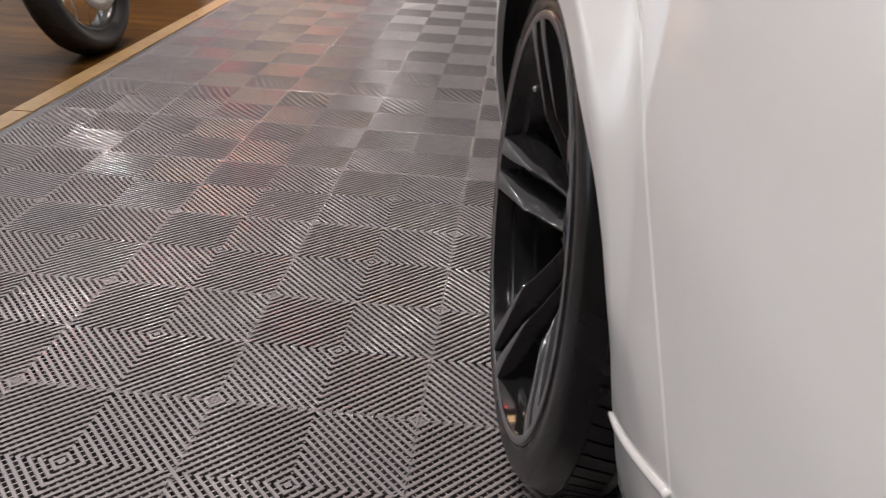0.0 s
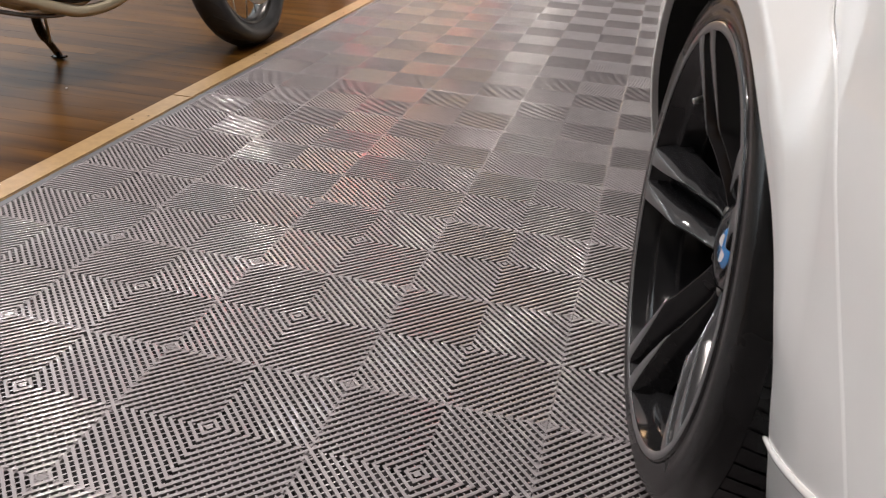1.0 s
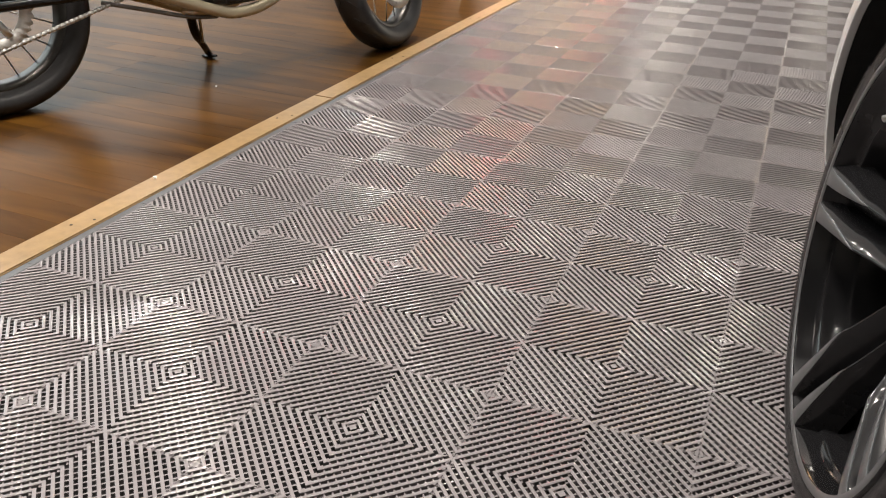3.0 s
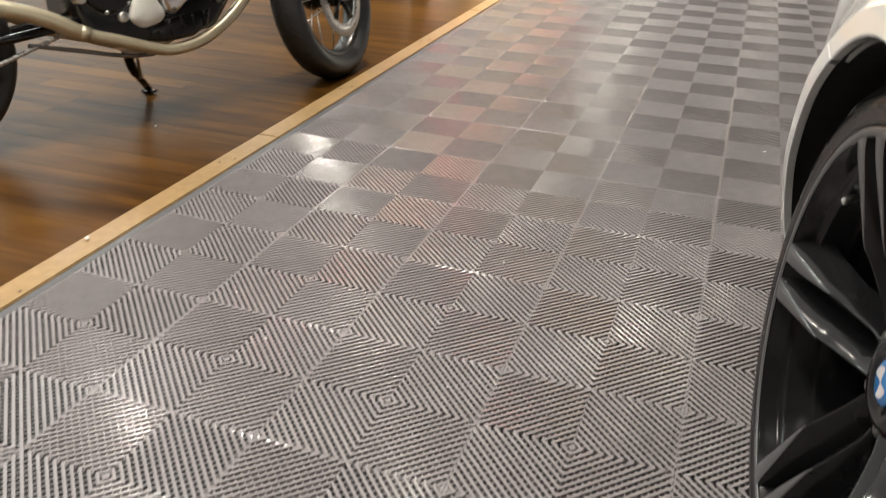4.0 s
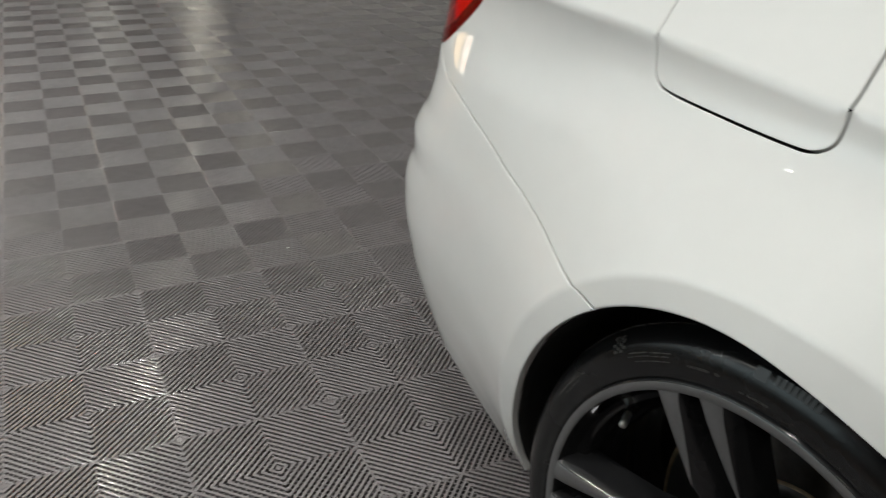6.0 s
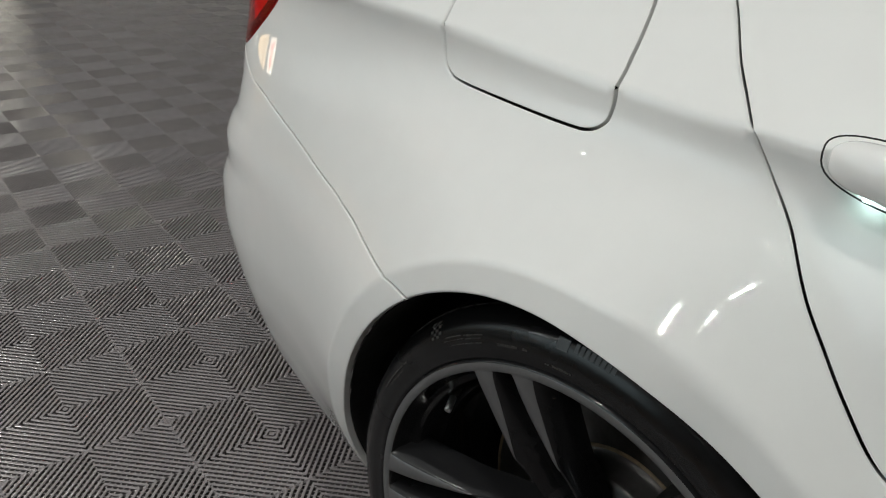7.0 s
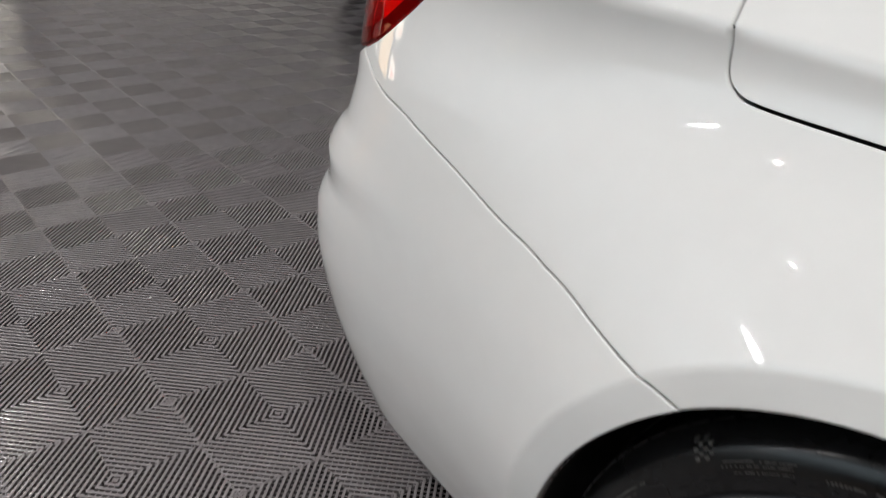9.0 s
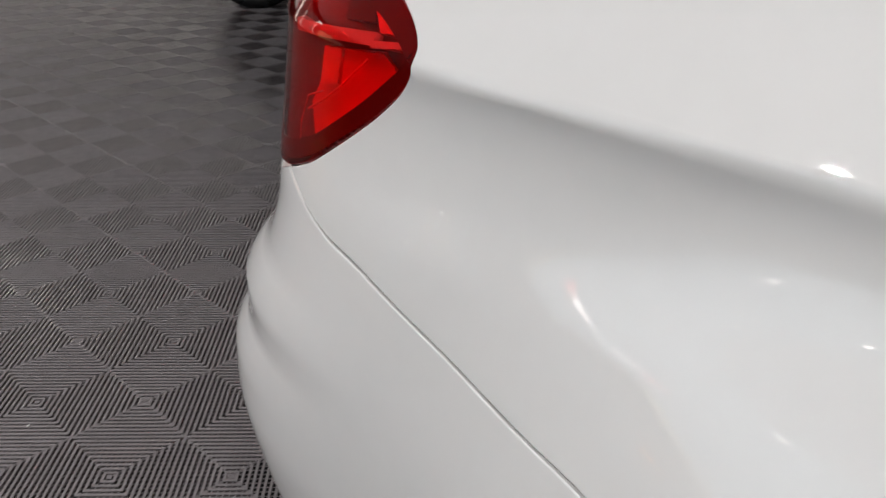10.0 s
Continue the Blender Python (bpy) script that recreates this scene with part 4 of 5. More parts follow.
def cycle_wheel(name, m, r, half, rim_r, spokes, disc_r, hub_r):
    tread = [(-half * 0.55, rim_r + 0.004), (-half * 0.9, rim_r + 0.025), (-half, rim_r + 0.045)]
    tread += [(half * math.sin(radians(a)), rim_r + 0.045 + (r - rim_r - 0.045) * math.cos(radians(a)) ** 0.8) for a in (-70, -50, -30, -10, 10, 30, 50, 70)]
    tread += [(half, rim_r + 0.045), (half * 0.9, rim_r + 0.025), (half * 0.55, rim_r + 0.004)]
    w = part(name, lathe(tread, 72), BIKE_RUBBER, bike, "black road tyre on a spoked wheel", m=m)
    part("rim", lathe([(-half * 0.6, rim_r + 0.006), (-half * 0.62, rim_r), (-half * 0.5, rim_r - 0.012), (-half * 0.3, rim_r - 0.014), (0, rim_r - 0.022), (half * 0.3, rim_r - 0.014), (half * 0.5, rim_r - 0.012), (half * 0.62, rim_r), (half * 0.6, rim_r + 0.006)], 72), RIM_DULL, w, "dark metal rim")
    part("hub", lathe([(-0.075, 0.0), (-0.075, 0.035), (-0.05, 0.042), (-0.03, hub_r), (0.03, hub_r), (0.05, 0.042), (0.075, 0.035), (0.075, 0.0)], 32), FIN_BLACK, w)
    wire = None
    for k in range(spokes):
        a = 2 * math.pi * k / spokes
        lean = 0.35 * (1 if k % 2 else -1)
        x = 0.04 * (1 if k % 4 < 2 else -1)
        p = [(x, hub_r * math.cos(a + lean), hub_r * math.sin(a + lean)), (0.0, (rim_r - 0.016) * math.cos(a), (rim_r - 0.016) * math.sin(a))]
        part("spoke", tube(p, 0.0026, 6), ALLOY, w)
    return w


front = cycle_wheel("front_wheel", FRONT, 0.312, 0.062, 0.222, 16, 0.15, 0.035)
rear = cycle_wheel("rear_wheel", REAR, 0.318, 0.075, 0.235, 20, 0.12, 0.045)
# tread grooves of the front tyre
for k in range(26):
    a = 2 * math.pi * k / 26
    for d in (-1, 1):
        pts = [(d * 0.062 * math.sin(radians(t)), (0.267 + 0.0455 * math.cos(radians(t)) ** 0.8) * math.cos(a + 0.004 * t), (0.267 + 0.0455 * math.cos(radians(t)) ** 0.8) * math.sin(a + 0.004 * t)) for t in (12, 26, 40, 54)]
        part("groove", tube(pts, 0.0012, 5), SEAL, front)


def ring_plate(r0, r1, x0, x1, holes, hole_r, hole_at, teeth=0):
    """A flat ring with round holes through it, as sectors."""
    n = 144
    bm = bmesh.new()
    for x in (x0, x1):
        loops = []
        for r in (r0, r1):
            loops.append([bm.verts.new((x, (r + (0.006 if teeth and r == r1 and (k * teeth // n * 2 + k * teeth * 2 // n) % 2 else 0)) * math.cos(2 * math.pi * k / n), (r + (0.006 if teeth and r == r1 and (k * teeth // n * 2 + k * teeth * 2 // n) % 2 else 0)) * math.sin(2 * math.pi * k / n))) for k in range(n)])
        for k in range(n):
            bm.faces.new((loops[0][k], loops[0][(k + 1) % n], loops[1][(k + 1) % n], loops[1][k]))
    bm.verts.ensure_lookup_table()
    for q in (0, n):
        for k in range(n):
            a, b = bm.verts[q + k], bm.verts[q + (k + 1) % n]
            c, d = bm.verts[2 * n + q + k], bm.verts[2 * n + q + (k + 1) % n]
            bm.faces.new((a, b, d, c))
    return bm


disc = part("brake_disc", ring_plate(0.108, 0.155, 0.074, 0.079, 0, 0, 0), DISC_BIKE, front, "grey steel brake disc with holes")
for k in range(5):
    a = 2 * math.pi * k / 5
    part("disc_arm", tube([(0.076, 0.03 * math.cos(a), 0.03 * math.sin(a)), (0.077, 0.105 * math.cos(a + 0.25), 0.105 * math.sin(a + 0.25))], 0.009, 8), FIN_BLACK, front)
for k in range(24):
    a = 2 * math.pi * k / 24
    r = 0.125 + 0.012 * ((k % 3) - 1)
    part("disc_hole", lathe([(0.0735, 0.0), (0.0735, 0.0045)], 10), SEAL, front, m=pose(0.0055, 0, 0) @ Matrix.Translation((0, r * math.cos(a), r * math.sin(a))))
part("axle_nut", lathe([(0.075, 0.018), (0.12, 0.018), (0.125, 0.014), (0.125, 0)], 6), ALLOY, front)
# fork, caliper and brake hose
for x in (0.095, -0.095):
    part("fork_leg", tube([(FRONT @ Vector((x, -0.01, 0.0))), (FRONT @ Vector((x, -0.005, 0.10))), (FRONT @ Vector((x, -0.05, 0.22))), (FRONT @ Vector((x, -0.20, 0.60)))], [0.026, 0.028, 0.026, 0.024], 16), GOLD, bike, "gold fork leg")
part("fork_foot", tube([(FRONT @ Vector((0.10, 0.01, -0.02))), (FRONT @ Vector((0.10, -0.005, 0.07)))], [0.022, 0.030], 14), ALLOY, bike)
cal_y, cal_z = -0.145, 0.08
caliper = part("brake_caliper", prism([(cal_y - 0.045, cal_z - 0.05), (cal_y - 0.02, cal_z - 0.072), (cal_y + 0.02, cal_z - 0.068), (cal_y + 0.042, cal_z - 0.02), (cal_y + 0.042, cal_z + 0.045), (cal_y + 0.015, cal_z + 0.075), (cal_y - 0.03, cal_z + 0.065), (cal_y - 0.05, cal_z + 0.02)], 0.045, 0.115, 0.014, 0.004), CALIPER_BIKE, bike, "grey cast brake caliper", m=FRONT)
for dz in (-0.035, 0.028):
    part("piston_boss", lathe([(0.112, 0.024), (0.122, 0.022), (0.125, 0.017), (0.123, 0.013), (0.123, 0.0)], 24), CALIPER_BIKE, caliper, m=Matrix.Translation((0, cal_y - 0.004, cal_z + dz)))
for dy, dz in ((-0.036, -0.045), (0.032, -0.03), (0.032, 0.04), (-0.036, 0.05)):
    part("caliper_bolt", lathe([(0.108, 0.0075), (0.121, 0.0075), (0.121, 0.004), (0.117, 0.0035), (0.117, 0.0)], 6), ALLOY, caliper, m=Matrix.Translation((0, cal_y + dy, cal_z + dz)))
part("caliper_bridge", box(0.05, 0.018, 0.05, (0.085, cal_y - 0.045, cal_z), 0.005), FIN_BLACK, caliper)
part("brake_hose", tube(spline([FRONT @ Vector(p) for p in ((0.10, -0.13, 0.14), (0.09, -0.16, 0.22), (0.07, -0.20, 0.34), (0.05, -0.24, 0.50))], 6), 0.006, 8), HOSE, bike, "pale brake hose")
# frame
for x in (0.12, -0.12):
    pts = spline([(x * 0.9, -1.42, 0.47), (x * 0.95, -1.22, 0.413), (x, -1.10, 0.368), (x, -1.0, 0.312), (x, -0.90, 0.277), (x, -0.80, 0.240), (x, -0.72, 0.221), (x, -0.61, 0.236), (x, -0.495, 0.293), (x, -0.405, 0.37), (x, -0.36, 0.447), (x * 0.95, -0.338, 0.53), (x * 0.7, -0.335, 0.72), (x * 0.3, -0.31, 0.86)], 7)
    part("cradle_tube", tube(pts, [0.0195 + 0.006 * (1 - smooth(-1.05, -0.97, p.y)) for p in pts], 16), CREAM, bike, "champagne metal frame tube")
    part("tube_joint", tube([Vector((x, -1.012, 0.3185)), Vector((x, -0.985, 0.3065))], 0.0232, 16), CREAM, bike)
for y, z in ((-0.80, 0.232), (-1.02, 0.33)):
    part("cross_tube", tube([(-0.12, y, z), (0.12, y, z)], 0.014, 10), CREAM, bike)
part("exhaust_pipe", tube(spline([(0.10, -0.78, 0.215), (0.115, -0.88, 0.225), (0.11, -1.02, 0.262), (0.10, -1.16, 0.30)], 6), 0.007, 12), STEEL, bike, "dull metal lower pipe")
# engine
part("crankcase", prism([(-1.0, 0.30), (-0.85, 0.255), (-0.55, 0.27), (-0.47, 0.36), (-0.47, 0.50), (-0.72, 0.54), (-1.0, 0.50)], -0.13, 0.125, 0.02, 0.004), FIN_BLACK, bike, "black engine case")
barrel = part("cylinder", prism([(-0.72, 0.50), (-0.46, 0.46), (-0.40, 0.74), (-0.66, 0.78)], -0.10, 0.085, 0.01, 0.0), FIN_BLACK, bike, "black finned cylinder block")
for k in range(11):
    z = 0.525 + 0.021 * k
    part("cooling_fin", box(0.25, 0.285, 0.006, (0, -0.575 + 0.25 * (z - 0.5), z), 0.002), FIN_BLACK, barrel)
cover = [(y, z) for y, z in curve2([(-0.792, 0.535), (-0.775, 0.568), (-0.744, 0.578), (-0.705, 0.552), (-0.67, 0.520), (-0.626, 0.508), (-0.575, 0.512), (-0.532, 0.506), (-0.500, 0.478), (-0.490, 0.440), (-0.510, 0.400), (-0.56, 0.385), (-0.625, 0.380), (-0.665, 0.358), (-0.70, 0.334), (-0.728, 0.345), (-0.741, 0.383), (-0.765, 0.43), (-0.788, 0.482)], 4)][::-1]
part("engine_cover", prism(cover, 0.11, 0.158, 0.022, 0.012), CHROME, bike, "polished alloy engine side cover")
part("cover_rim", lathe([(0.150, 0.040), (0.172, 0.038), (0.178, 0.030), (0.178, 0.0)], 32), CHROME, bike, m=pose(0, -0.748, 0.525))
for y, z in ((-0.78, 0.50), (-0.735, 0.565), (-0.53, 0.492), (-0.51, 0.42), (-0.62, 0.392), (-0.71, 0.35)):
    part("cover_bolt", lathe([(0.14, 0.0065), (0.163, 0.0065), (0.163, 0.0)], 8), STEEL, bike, m=pose(0, y, z))
small = curve2([(-0.82, 0.415), (-0.79, 0.428), (-0.768, 0.418), (-0.745, 0.375), (-0.731, 0.338), (-0.75, 0.314), (-0.785, 0.305), (-0.818, 0.305), (-0.85, 0.335), (-0.84, 0.38)], 4)
part("sprocket_cover", prism(small[::-1], 0.10, 0.145, 0.016, 0.006), PALE_COVER, bike, "pale painted lower engine cover")
part("clutch_case", lathe([(0.10, 0.085), (0.128, 0.085), (0.138, 0.072), (0.140, 0.0)], 40), FIN_BLACK, bike, m=pose(0, -0.90, 0.44))
part("case_ring", lathe([(0.128, 0.090), (0.134, 0.088), (0.134, 0.080), (0.128, 0.078)], 40), ALLOY_DARK, bike, "dark polished case ring", m=pose(0, -0.90, 0.44))
for k in range(6):
    a = radians(60 * k + 15)
    part("case_bolt", lathe([(0.128, 0.006), (0.140, 0.006), (0.140, 0.0)], 6), ALLOY, bike, m=pose(0, -0.90 + 0.079 * math.cos(a), 0.44 + 0.079 * math.sin(a)))
part("case_plug", lathe([(0.10, 0.017), (0.142, 0.016), (0.146, 0.012), (0.146, 0.0)], 20), ALLOY, bike, "bright round case plug", m=pose(0, -0.872, 0.345))
part("case_plug", lathe([(0.10, 0.016), (0.140, 0.015), (0.143, 0.011), (0.143, 0.0)], 20), ALLOY, bike, "bright round case plug", m=pose(0, -0.99, 0.412))
part("sump", prism([(-0.80, 0.262), (-0.74, 0.248), (-0.64, 0.252), (-0.575, 0.285), (-0.56, 0.335), (-0.66, 0.335), (-0.80, 0.31)], -0.11, 0.132, 0.015, 0.004), FIN_BLACK, bike, "black ribbed sump")
for k in range(5):
    part("sump_rib", box(0.010, 0.006, 0.052, (0.134, -0.765 + 0.042 * k, 0.29 + 0.004 * k), 0.002), FIN_BLACK, bike)
part("kick_lever", tube(spline([(0.14, -0.865, 0.515), (0.165, -0.855, 0.545), (0.17, -0.84, 0.60), (0.165, -0.85, 0.66)], 5), 0.009, 10), ALLOY, bike, "bright bent lever")
part("oil_hose", tube(spline([(0.13, -0.86, 0.52), (0.15, -0.82, 0.50), (0.155, -0.80, 0.46), (0.14, -0.80, 0.42)], 6), 0.008, 8), HOSE, bike)
part("oil_hose", tube(spline([(0.10, -0.53, 0.36), (0.125, -0.50, 0.365), (0.12, -0.48, 0.39), (0.10, -0.47, 0.42)], 6), 0.007, 8), SEAL, bike)
for y, z in ((-0.53, 0.355), (-0.505, 0.372)):
    part("banjo_bolt", lathe([(0.10, 0.009), (0.135, 0.009), (0.135, 0)], 6), STEEL, bike, m=pose(0, y, z))
# side stand
foot = BIKE.inverted() @ Vector((-1.56, 1.69, -0.004))
stand = part("side_stand", tube(spline([(-0.09, -0.79, 0.215), (-0.13, -0.765, 0.15), (-0.19, -0.71, 0.085), tuple(foot + Vector((0, 0, 0.006)))], 6), [0.017] * 9 + [0.013] * 10, 10), FIN_BLACK, bike, "black side stand")
part("stand_foot", box(0.075, 0.035, 0.008, tuple(foot), 0.003), FIN_BLACK, stand)
part("stand_spring", tube([(-0.07, -0.765, 0.23), (-0.145, -0.735, 0.11)], 0.006, 8), ALLOY, stand)
part("stand_bolt", lathe([(-0.02, 0.012), (0.02, 0.012), (0.02, 0)], 10), ALLOY, stand, m=pose(-0.075, -0.79, 0.215))
# final drive
sprocket = part("sprocket", ring_plate(0.088, 0.122, 0.100, 0.106, 0, 0, 0, teeth=36), CHAIN, rear, "silver toothed sprocket")
for k in range(6):
    a = 2 * math.pi * k / 6
    part("sprocket_arm", tube([(0.098, 0.03 * math.cos(a), 0.03 * math.sin(a)), (0.103, 0.095 * math.cos(a), 0.095 * math.sin(a))], 0.011, 8), ALLOY, rear)
for z0, z1 in ((-0.126, 0.015), (0.126, 0.095)):
    a, b = Vector((0.103, -1.49, 0.315 + z0)), Vector((0.103, -0.90, 0.40 + (z1 - 0.055)))
    n = 40
    for k in range(n):
        p = a.lerp(b, (k + 0.5) / n)
        ang = math.degrees(math.atan2(b.z - a.z, b.y - a.y))
        part("chain_link", box(0.014 if k % 2 else 0.009, 0.0175, 0.013, (0, 0, 0), 0.003), CHAIN, bike, m=Matrix.Translation(p) @ pose(0, 0, 0, ang, 0, 0))
for x in (0.135, -0.12):
    part("swing_arm", tube([(x * 0.85, -1.52, 0.315), (x * 0.8, -1.2, 0.325), (x * 0.7, -0.98, 0.345)], [0.014, 0.014, 0.016], 12), FIN_BLACK, bike)
# what carries on above
part("fuel_tank", prism([(-0.85, 0.80), (-0.40, 0.84), (-0.32, 0.92), (-0.42, 1.02), (-0.70, 1.0), (-0.88, 0.88)], -0.13, 0.12, 0.05, 0.01), CREAM, bike, "cream fuel tank")
part("seat", prism([(-1.55, 0.80), (-0.90, 0.80), (-0.86, 0.88), (-1.2, 0.86), (-1.58, 0.88)], -0.11, 0.10, 0.03, 0.01), DARK, bike, "black seat")
part("handlebar", tube(spline([(-0.36, -0.42, 1.06), (-0.2, -0.32, 1.08), (0.2, -0.32, 1.08), (0.36, -0.42, 1.06)], 6), 0.011, 10), STEEL, bike)

# ---- things far behind ----
far_wheel = tagged(part("spare_motorcycle_wheel", lathe([(-0.04, 0.23), (-0.06, 0.26), (-0.045, 0.295), (0, 0.31), (0.045, 0.295), (0.06, 0.26), (0.04, 0.23)], 48), RUBBER, None, m=pose(-1.72, 4.9, 0.298, 0, 0, 20)), "black motorcycle wheel standing on the wooden floor", "wheel")
part("rim", lathe([(-0.03, 0.232), (-0.02, 0.215), (0.02, 0.215), (0.03, 0.232)], 48), STEEL, far_wheel)
part("wheel_disc", lathe([(-0.01, 0.22), (0.01, 0.22), (0.02, 0.05), (0.02, 0.0)], 32), FIN_BLACK, far_wheel)
far_car = tagged(part("spare_car_wheel", lathe([(-0.09, 0.24), (-0.11, 0.27), (-0.10, 0.32), (0.10, 0.32), (0.11, 0.27), (0.09, 0.24)], 48), RUBBER, None, m=pose(3.64, 5.38, 0.32, 0, 0, 56)), "black car wheel standing on grey floor tiles", "wheel")
part("rim", lathe([(-0.09, 0.245), (-0.07, 0.22), (0.05, 0.22), (0.06, 0.0)], 48), GLOSS_BLACK, far_car)

# ---- lamps of the hall, with unseen fill lamps ----
# small lamps mirror as highlights; several, like the last two, are added fill
for x, y, w, power, cone in ((-2.2, -1.15, 0.05, 6, 180), (-2.15, -0.48, 0.045, 6, 180), (-2.4, -0.72, 0.04, 6, 180), (-1.75, -0.75, 0.04, 5, 180), (-4.1, 0.0, 0.04, 4, 180), (-6.0, -2.0, 0.05, 4, 180), (-1.0, 0.78, 0.06, 34, 180), (-0.05, -0.7, 0.14, 15, 120), (0.5, 6.0, 0.14, 7, 180), (-1.2, 3.45, 0.13, 26, 95), (2.2, -1.5, 0.12, 4, 180), (-2.7, 2.6, 0.025, 10, 180), (-1.9, 0.25, 0.10, 9, 75), (-2.0, -0.8, 0.10, 9, 75)):
    area_lamp("spot_lamp", pose(x, y, 3.60), w, w, power, (1.0, 0.96, 0.93), cone)

for y, z in ((6.9, 0.45), (5.9, 0.65), (4.45, 2.05), (2.45, 1.5), (1.9, 3.3), (3.2, 3.45)):
    tagged(part("wall_lamp", lathe([(0.0, 0.0), (0.0, 0.045), (0.03, 0.05), (0.035, 0.0)], 24), LIGHT_PANEL, None, m=pose(-6.945, y, z)), "small bright round wall lamp", "lamp", "wall lamps")
for y, z, mat, words in ((4.65, 0.78, GLOW_ORANGE, "small glowing orange sign on the wall"), (4.3, 1.95, GLOW_PINK, "small glowing pink sign on the wall")):
    tagged(part("wall_sign", box(0.03, 0.14, 0.11, (-6.93, y, z), 0.008), mat, None), words, "sign")

# ---- scraps on the floor ----
for x, y, z, r in ((-1.30, 1.385, -0.009, 0.004), (-0.915, 0.625, 0.006, 0.006), (-0.30, 0.42, 0.002, 0.0022), (0.62, 1.93, 0.002, 0.003), (-0.45, 0.55, 0.002, 0.002), (0.05, 0.9, 0.002, 0.002)):
    bm = bmesh.new()
    bmesh.ops.create_icosphere(bm, subdivisions=1, radius=r, matrix=Matrix.Diagonal((1.4, 1, 0.5, 1)))
    tagged(part("scrap", bm, PAPER, None, m=pose(x, y, z, 0, 0, 40 * x)), "tiny white paper scrap lying on the floor", "scrap", "scraps on the floor")

# ---- wooden floor ----
floor_wood = tagged(new("floor_wood"), "brown wooden floor of narrow planks", kind="structure")
prng = random.Random(7)
plank_meshes = []
for k in range(6):
    ln = 0.55 + 0.13 * k
    me = mesh_of(box(ln - 0.0002, 0.08985, 0.012, (0, 0, 0), 0.0002), "plank", False)
    me.materials.append(PLANK)
    plank_meshes.append((ln, me))
for j in range(80):
    y = -0.6 + 0.09 * j
    x = EDGE - 0.078
    while x > -3.4:
        ln, me = prng.choice(plank_meshes)
        ob = new("plank", me)
        ob.location = (x - ln / 2, y, -0.018)
        ob.parent = floor_wood
        x -= ln
part("plank_bed", box(8, 24, 0.004, (EDGE - 0.078 - 4, 4, -0.0205)), PLANK, floor_wood)
# pale edging in lengths, and the tiles' own grey edge
trim = tagged(new("trim"), "pale wooden edging strip beside the tiles", kind="structure")
y = -3.0
while y < 11:
    ln = prng.uniform(1.5, 2.3)
    part("strip", box(0.074, ln - 0.002, 0.022, (EDGE - 0.0385, y + ln / 2, -0.0125), 0.003), TRIM_WOOD, trim, smooth=False)
    y += ln
for x, y in ((-0.905, 2.02), (-0.895, 0.36), (-0.90, 1.20), (-0.905, 2.86), (-0.90, -0.48)):
    for dx in (-0.022, 0.022):
        part("nail", lathe([(0.0, 0.0), (0.0006, 0.003), (0.0, 0.0038), (-0.003, 0.0038)], 12, "Z"), NAIL, trim, m=pose(x + dx * 0.6, y + dx, -0.0014))
edging = tagged(new("tile_edging"), "grey plastic edge strips of the floor tiles", kind="structure")
bm = bmesh.new()
a, b = EDGE, -5 * CELL - 0.0008
v = [[bm.verts.new((x, yy, z)) for x, z in ((a + 0.001, -0.018), (a + 0.001, -0.006), (a + 0.006, -0.002), (b - 0.002, -0.0005), (b, -0.002), (b, -0.018))] for yy in (-CELL + 0.0006, CELL - 0.0006)]
for i in range(5):
    bm.faces.new((v[0][i], v[0][i + 1], v[1][i + 1], v[1][i]))
bm.faces.new(v[0])
bm.faces.new(v[1][::-1])
edge_mesh = mesh_of(bm, "edge_strip", False)
edge_mesh.materials.append(EDGE_GREY)
for j in range(-5, 26):
    ob = new("edge_strip", edge_mesh)
    ob.location = (0, 2 * j * CELL, 0)
    ob.parent = edging


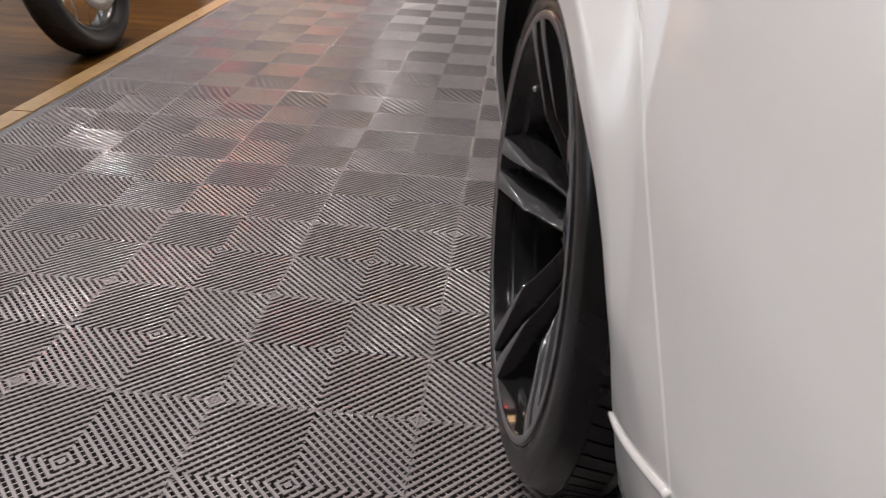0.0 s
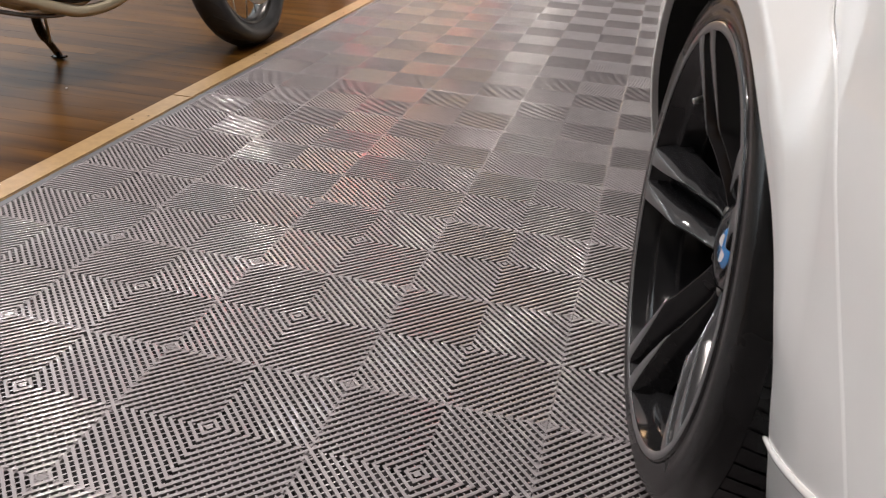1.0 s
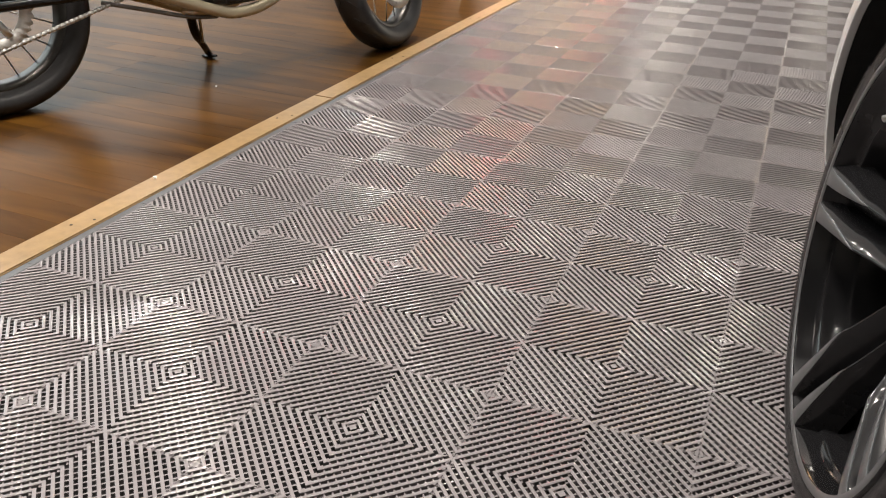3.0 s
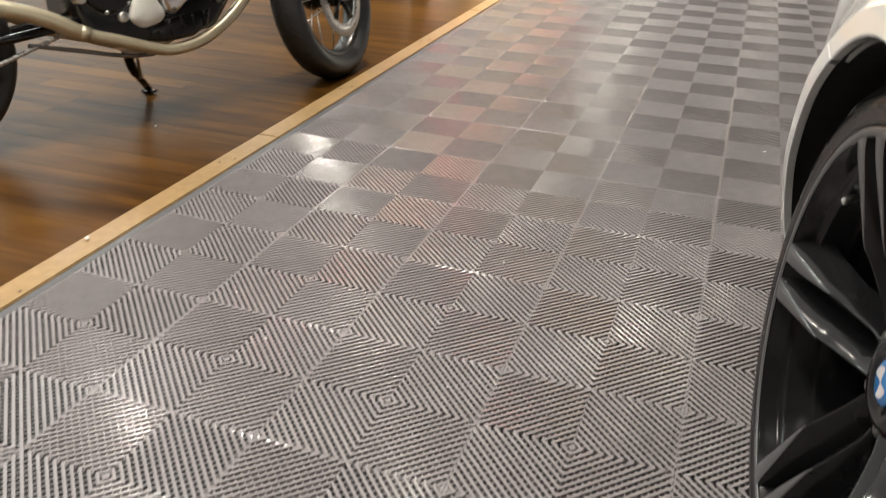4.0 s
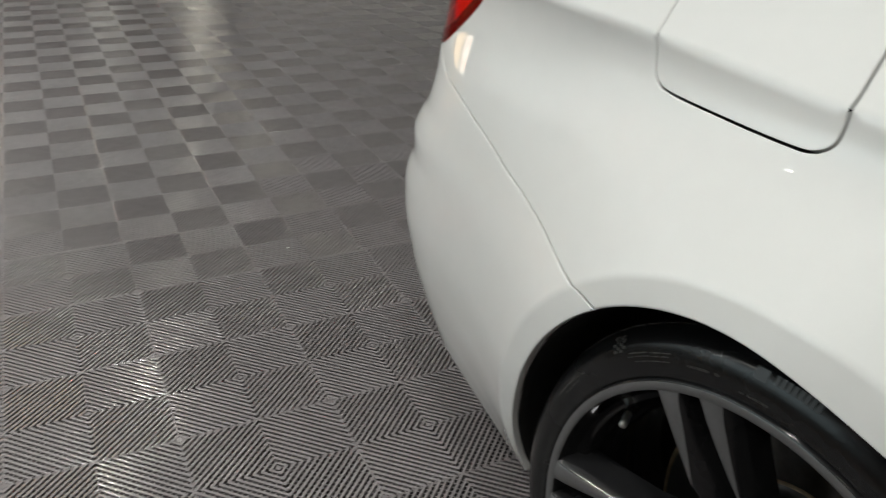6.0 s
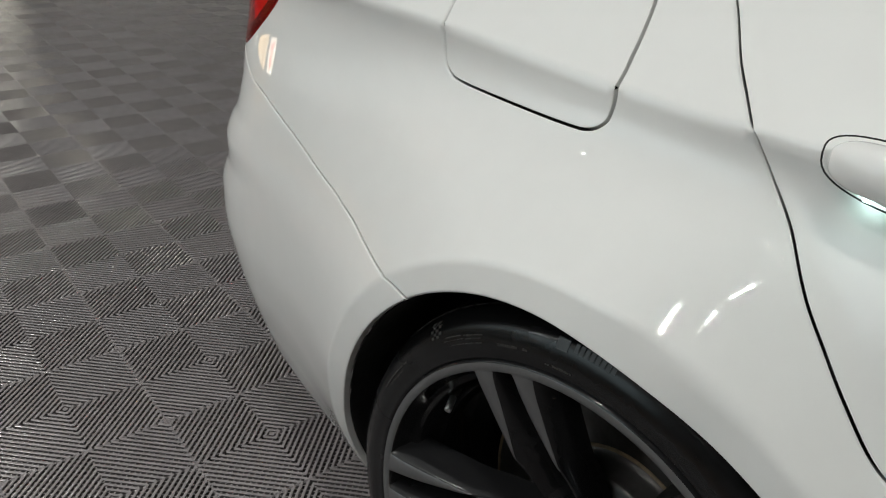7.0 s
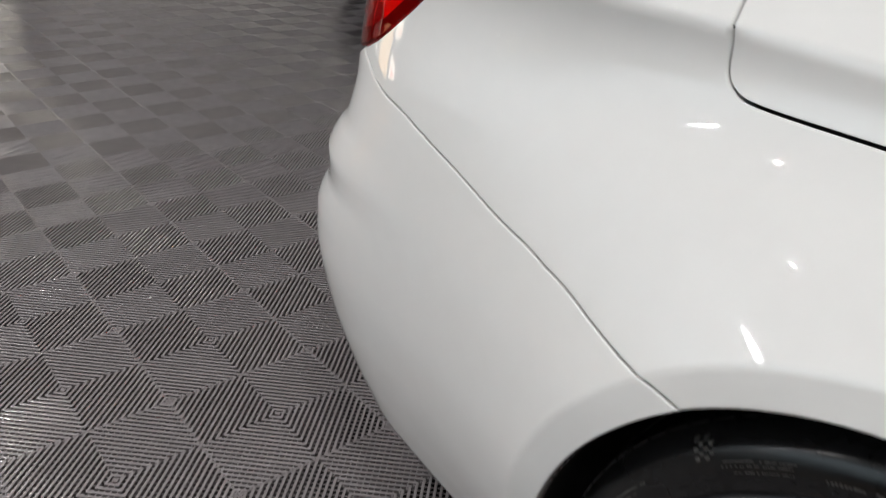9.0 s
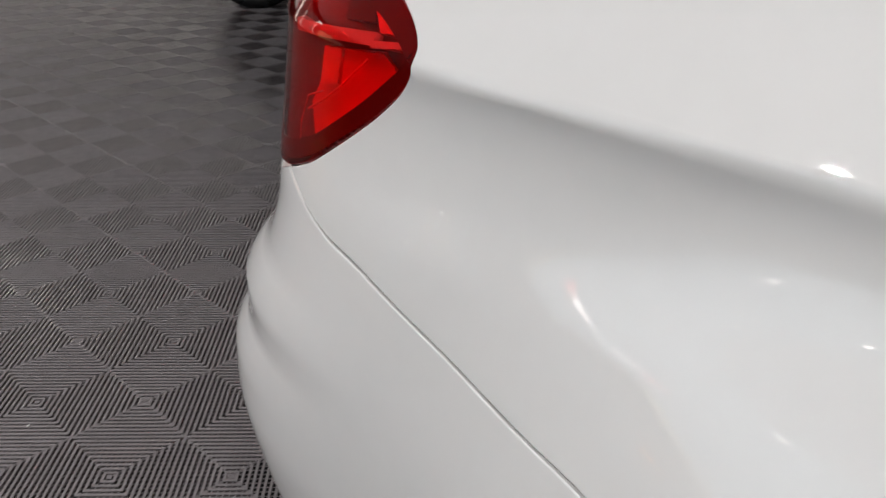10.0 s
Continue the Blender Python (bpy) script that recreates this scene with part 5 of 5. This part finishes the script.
# ---- floor tiles ----
def tile_mesh():
    bm = bmesh.new()
    n, p = 10, CELL / 10
    base, top = -0.0165, 0.0

    def ends(v):
        return ((v, 0.0), (0.0, v)) if v <= CELL else ((CELL, v - CELL), (v - CELL, CELL))
    for qx, qy in ((1, 1), (-1, 1), (-1, -1), (1, -1)):
        for k in range(1, 20):
            c = k * p
            rows = []
            crown = [(0.238 * k * p, -0.00065 * k * k) for k in (-1, -0.9, -0.7, -0.45, -0.2, 0.2, 0.45, 0.7, 0.9, 1)]
            for v, z in [(c - 0.03 * p, base), (c - 0.10 * p, -0.006), (c - 0.236 * p, -0.0018)] + [(c + d, h) for d, h in crown] + [(c + 0.236 * p, -0.0018), (c + 0.10 * p, -0.006), (c + 0.03 * p, base)]:
                rows.append([bm.verts.new((qx * e[0], qy * e[1], z)) for e in ends(v)])
            for i, (a, b) in enumerate(zip(rows, rows[1:])):
                bm.faces.new((a[0], a[1], b[1], b[0])).smooth = 3 <= i < 12
        for k in range(-9, 10):
            c = (k + 0.5) * p if k < 9 else k * p
            w = 0.0019
            q = []
            for v in (c - w, c + w):
                lo, hi = max(0, -v), CELL - max(0, v)
                q.append([(lo + v, lo), (hi + v, hi)])
            vs = [bm.verts.new((qx * a, qy * b, -0.0030)) for a, b in (q[0][0], q[0][1], q[1][1], q[1][0])]
            bm.faces.new(vs)
        e = 0.55 * p
        bm.faces.new([bm.verts.new((qx * a, qy * b, -0.0008)) for a, b in ((CELL - 0.0006, CELL - e), (CELL - 0.0006, CELL - 0.0006), (CELL - e, CELL - 0.0006))])
    for i in range(2):
        for s in (-1, 1):
            a, b = s * (CELL - 0.0026), s * (CELL - 0.0006)
            vs = [(a, -CELL), (b, -CELL), (b, CELL), (a, CELL)]
            bm.faces.new([bm.verts.new((u, v, -0.0022) if i else (v, u, -0.0022)) for u, v in vs])
            for k in range(20):
                m = -CELL + (k + 0.5) * p
                low, top = s * (CELL - 0.0052), s * (CELL - 0.0020)
                for u0, z0, u1, z1 in ((low, -0.0016, top, 0.0002), (top, 0.0002, b, -0.0012)):
                    quad = [(u0, m - 0.0024, z0), (u1, m - 0.0024, z1), (u1, m + 0.0024, z1), (u0, m + 0.0024, z0)]
                    bm.faces.new([bm.verts.new((u, v, z) if i else (v, u, z)) for u, v, z in quad])
    e = 0.45 * p
    bm.faces.new([bm.verts.new((u, v, -0.0006)) for u, v in ((e, 0), (0, e), (-e, 0), (0, -e))])
    for f in bm.faces:
        f.normal_update()
        if f.normal.z < -0.01:
            f.normal_flip()
    me = bpy.data.meshes.new("tile")
    bm.to_mesh(me)
    bm.free()
    me.materials.append(TILE)
    return me


tile_data = tile_mesh()
floor_tiles = tagged(new("floor_tiles"), "grey ribbed interlocking plastic floor tiles", kind="structure")
count = len(tile_data.vertices)
co = np.empty(count * 3)
tile_data.vertices.foreach_get("co", co)
co = co.reshape(-1, 3)
polys = [tuple(f.vertices) for f in tile_data.polygons]
near_spots, far_spots = [], []
for i in range(-2, 20):
    for j in range(-13, 26):
        (near_spots if i < 8 and -2 <= j < 20 else far_spots).append((2 * i * CELL, 2 * j * CELL))
for x, y in near_spots:
    ob = new("tile", tile_data)
    ob.location = (x, y, 0)
    ob.parent = floor_tiles
allco = np.concatenate([co + np.array((x, y, 0)) for x, y in far_spots])
me = bpy.data.meshes.new("far_tiles")
me.from_pydata(allco.tolist(), [], [tuple(v + k * count for v in f) for k in range(len(far_spots)) for f in polys])
me.polygons.foreach_set("use_smooth", [f.use_smooth for f in tile_data.polygons] * len(far_spots))
me.materials.append(TILE)
rest = new("far_tiles", me)
rest.parent = floor_tiles
tagged(rest, kind="stuff")
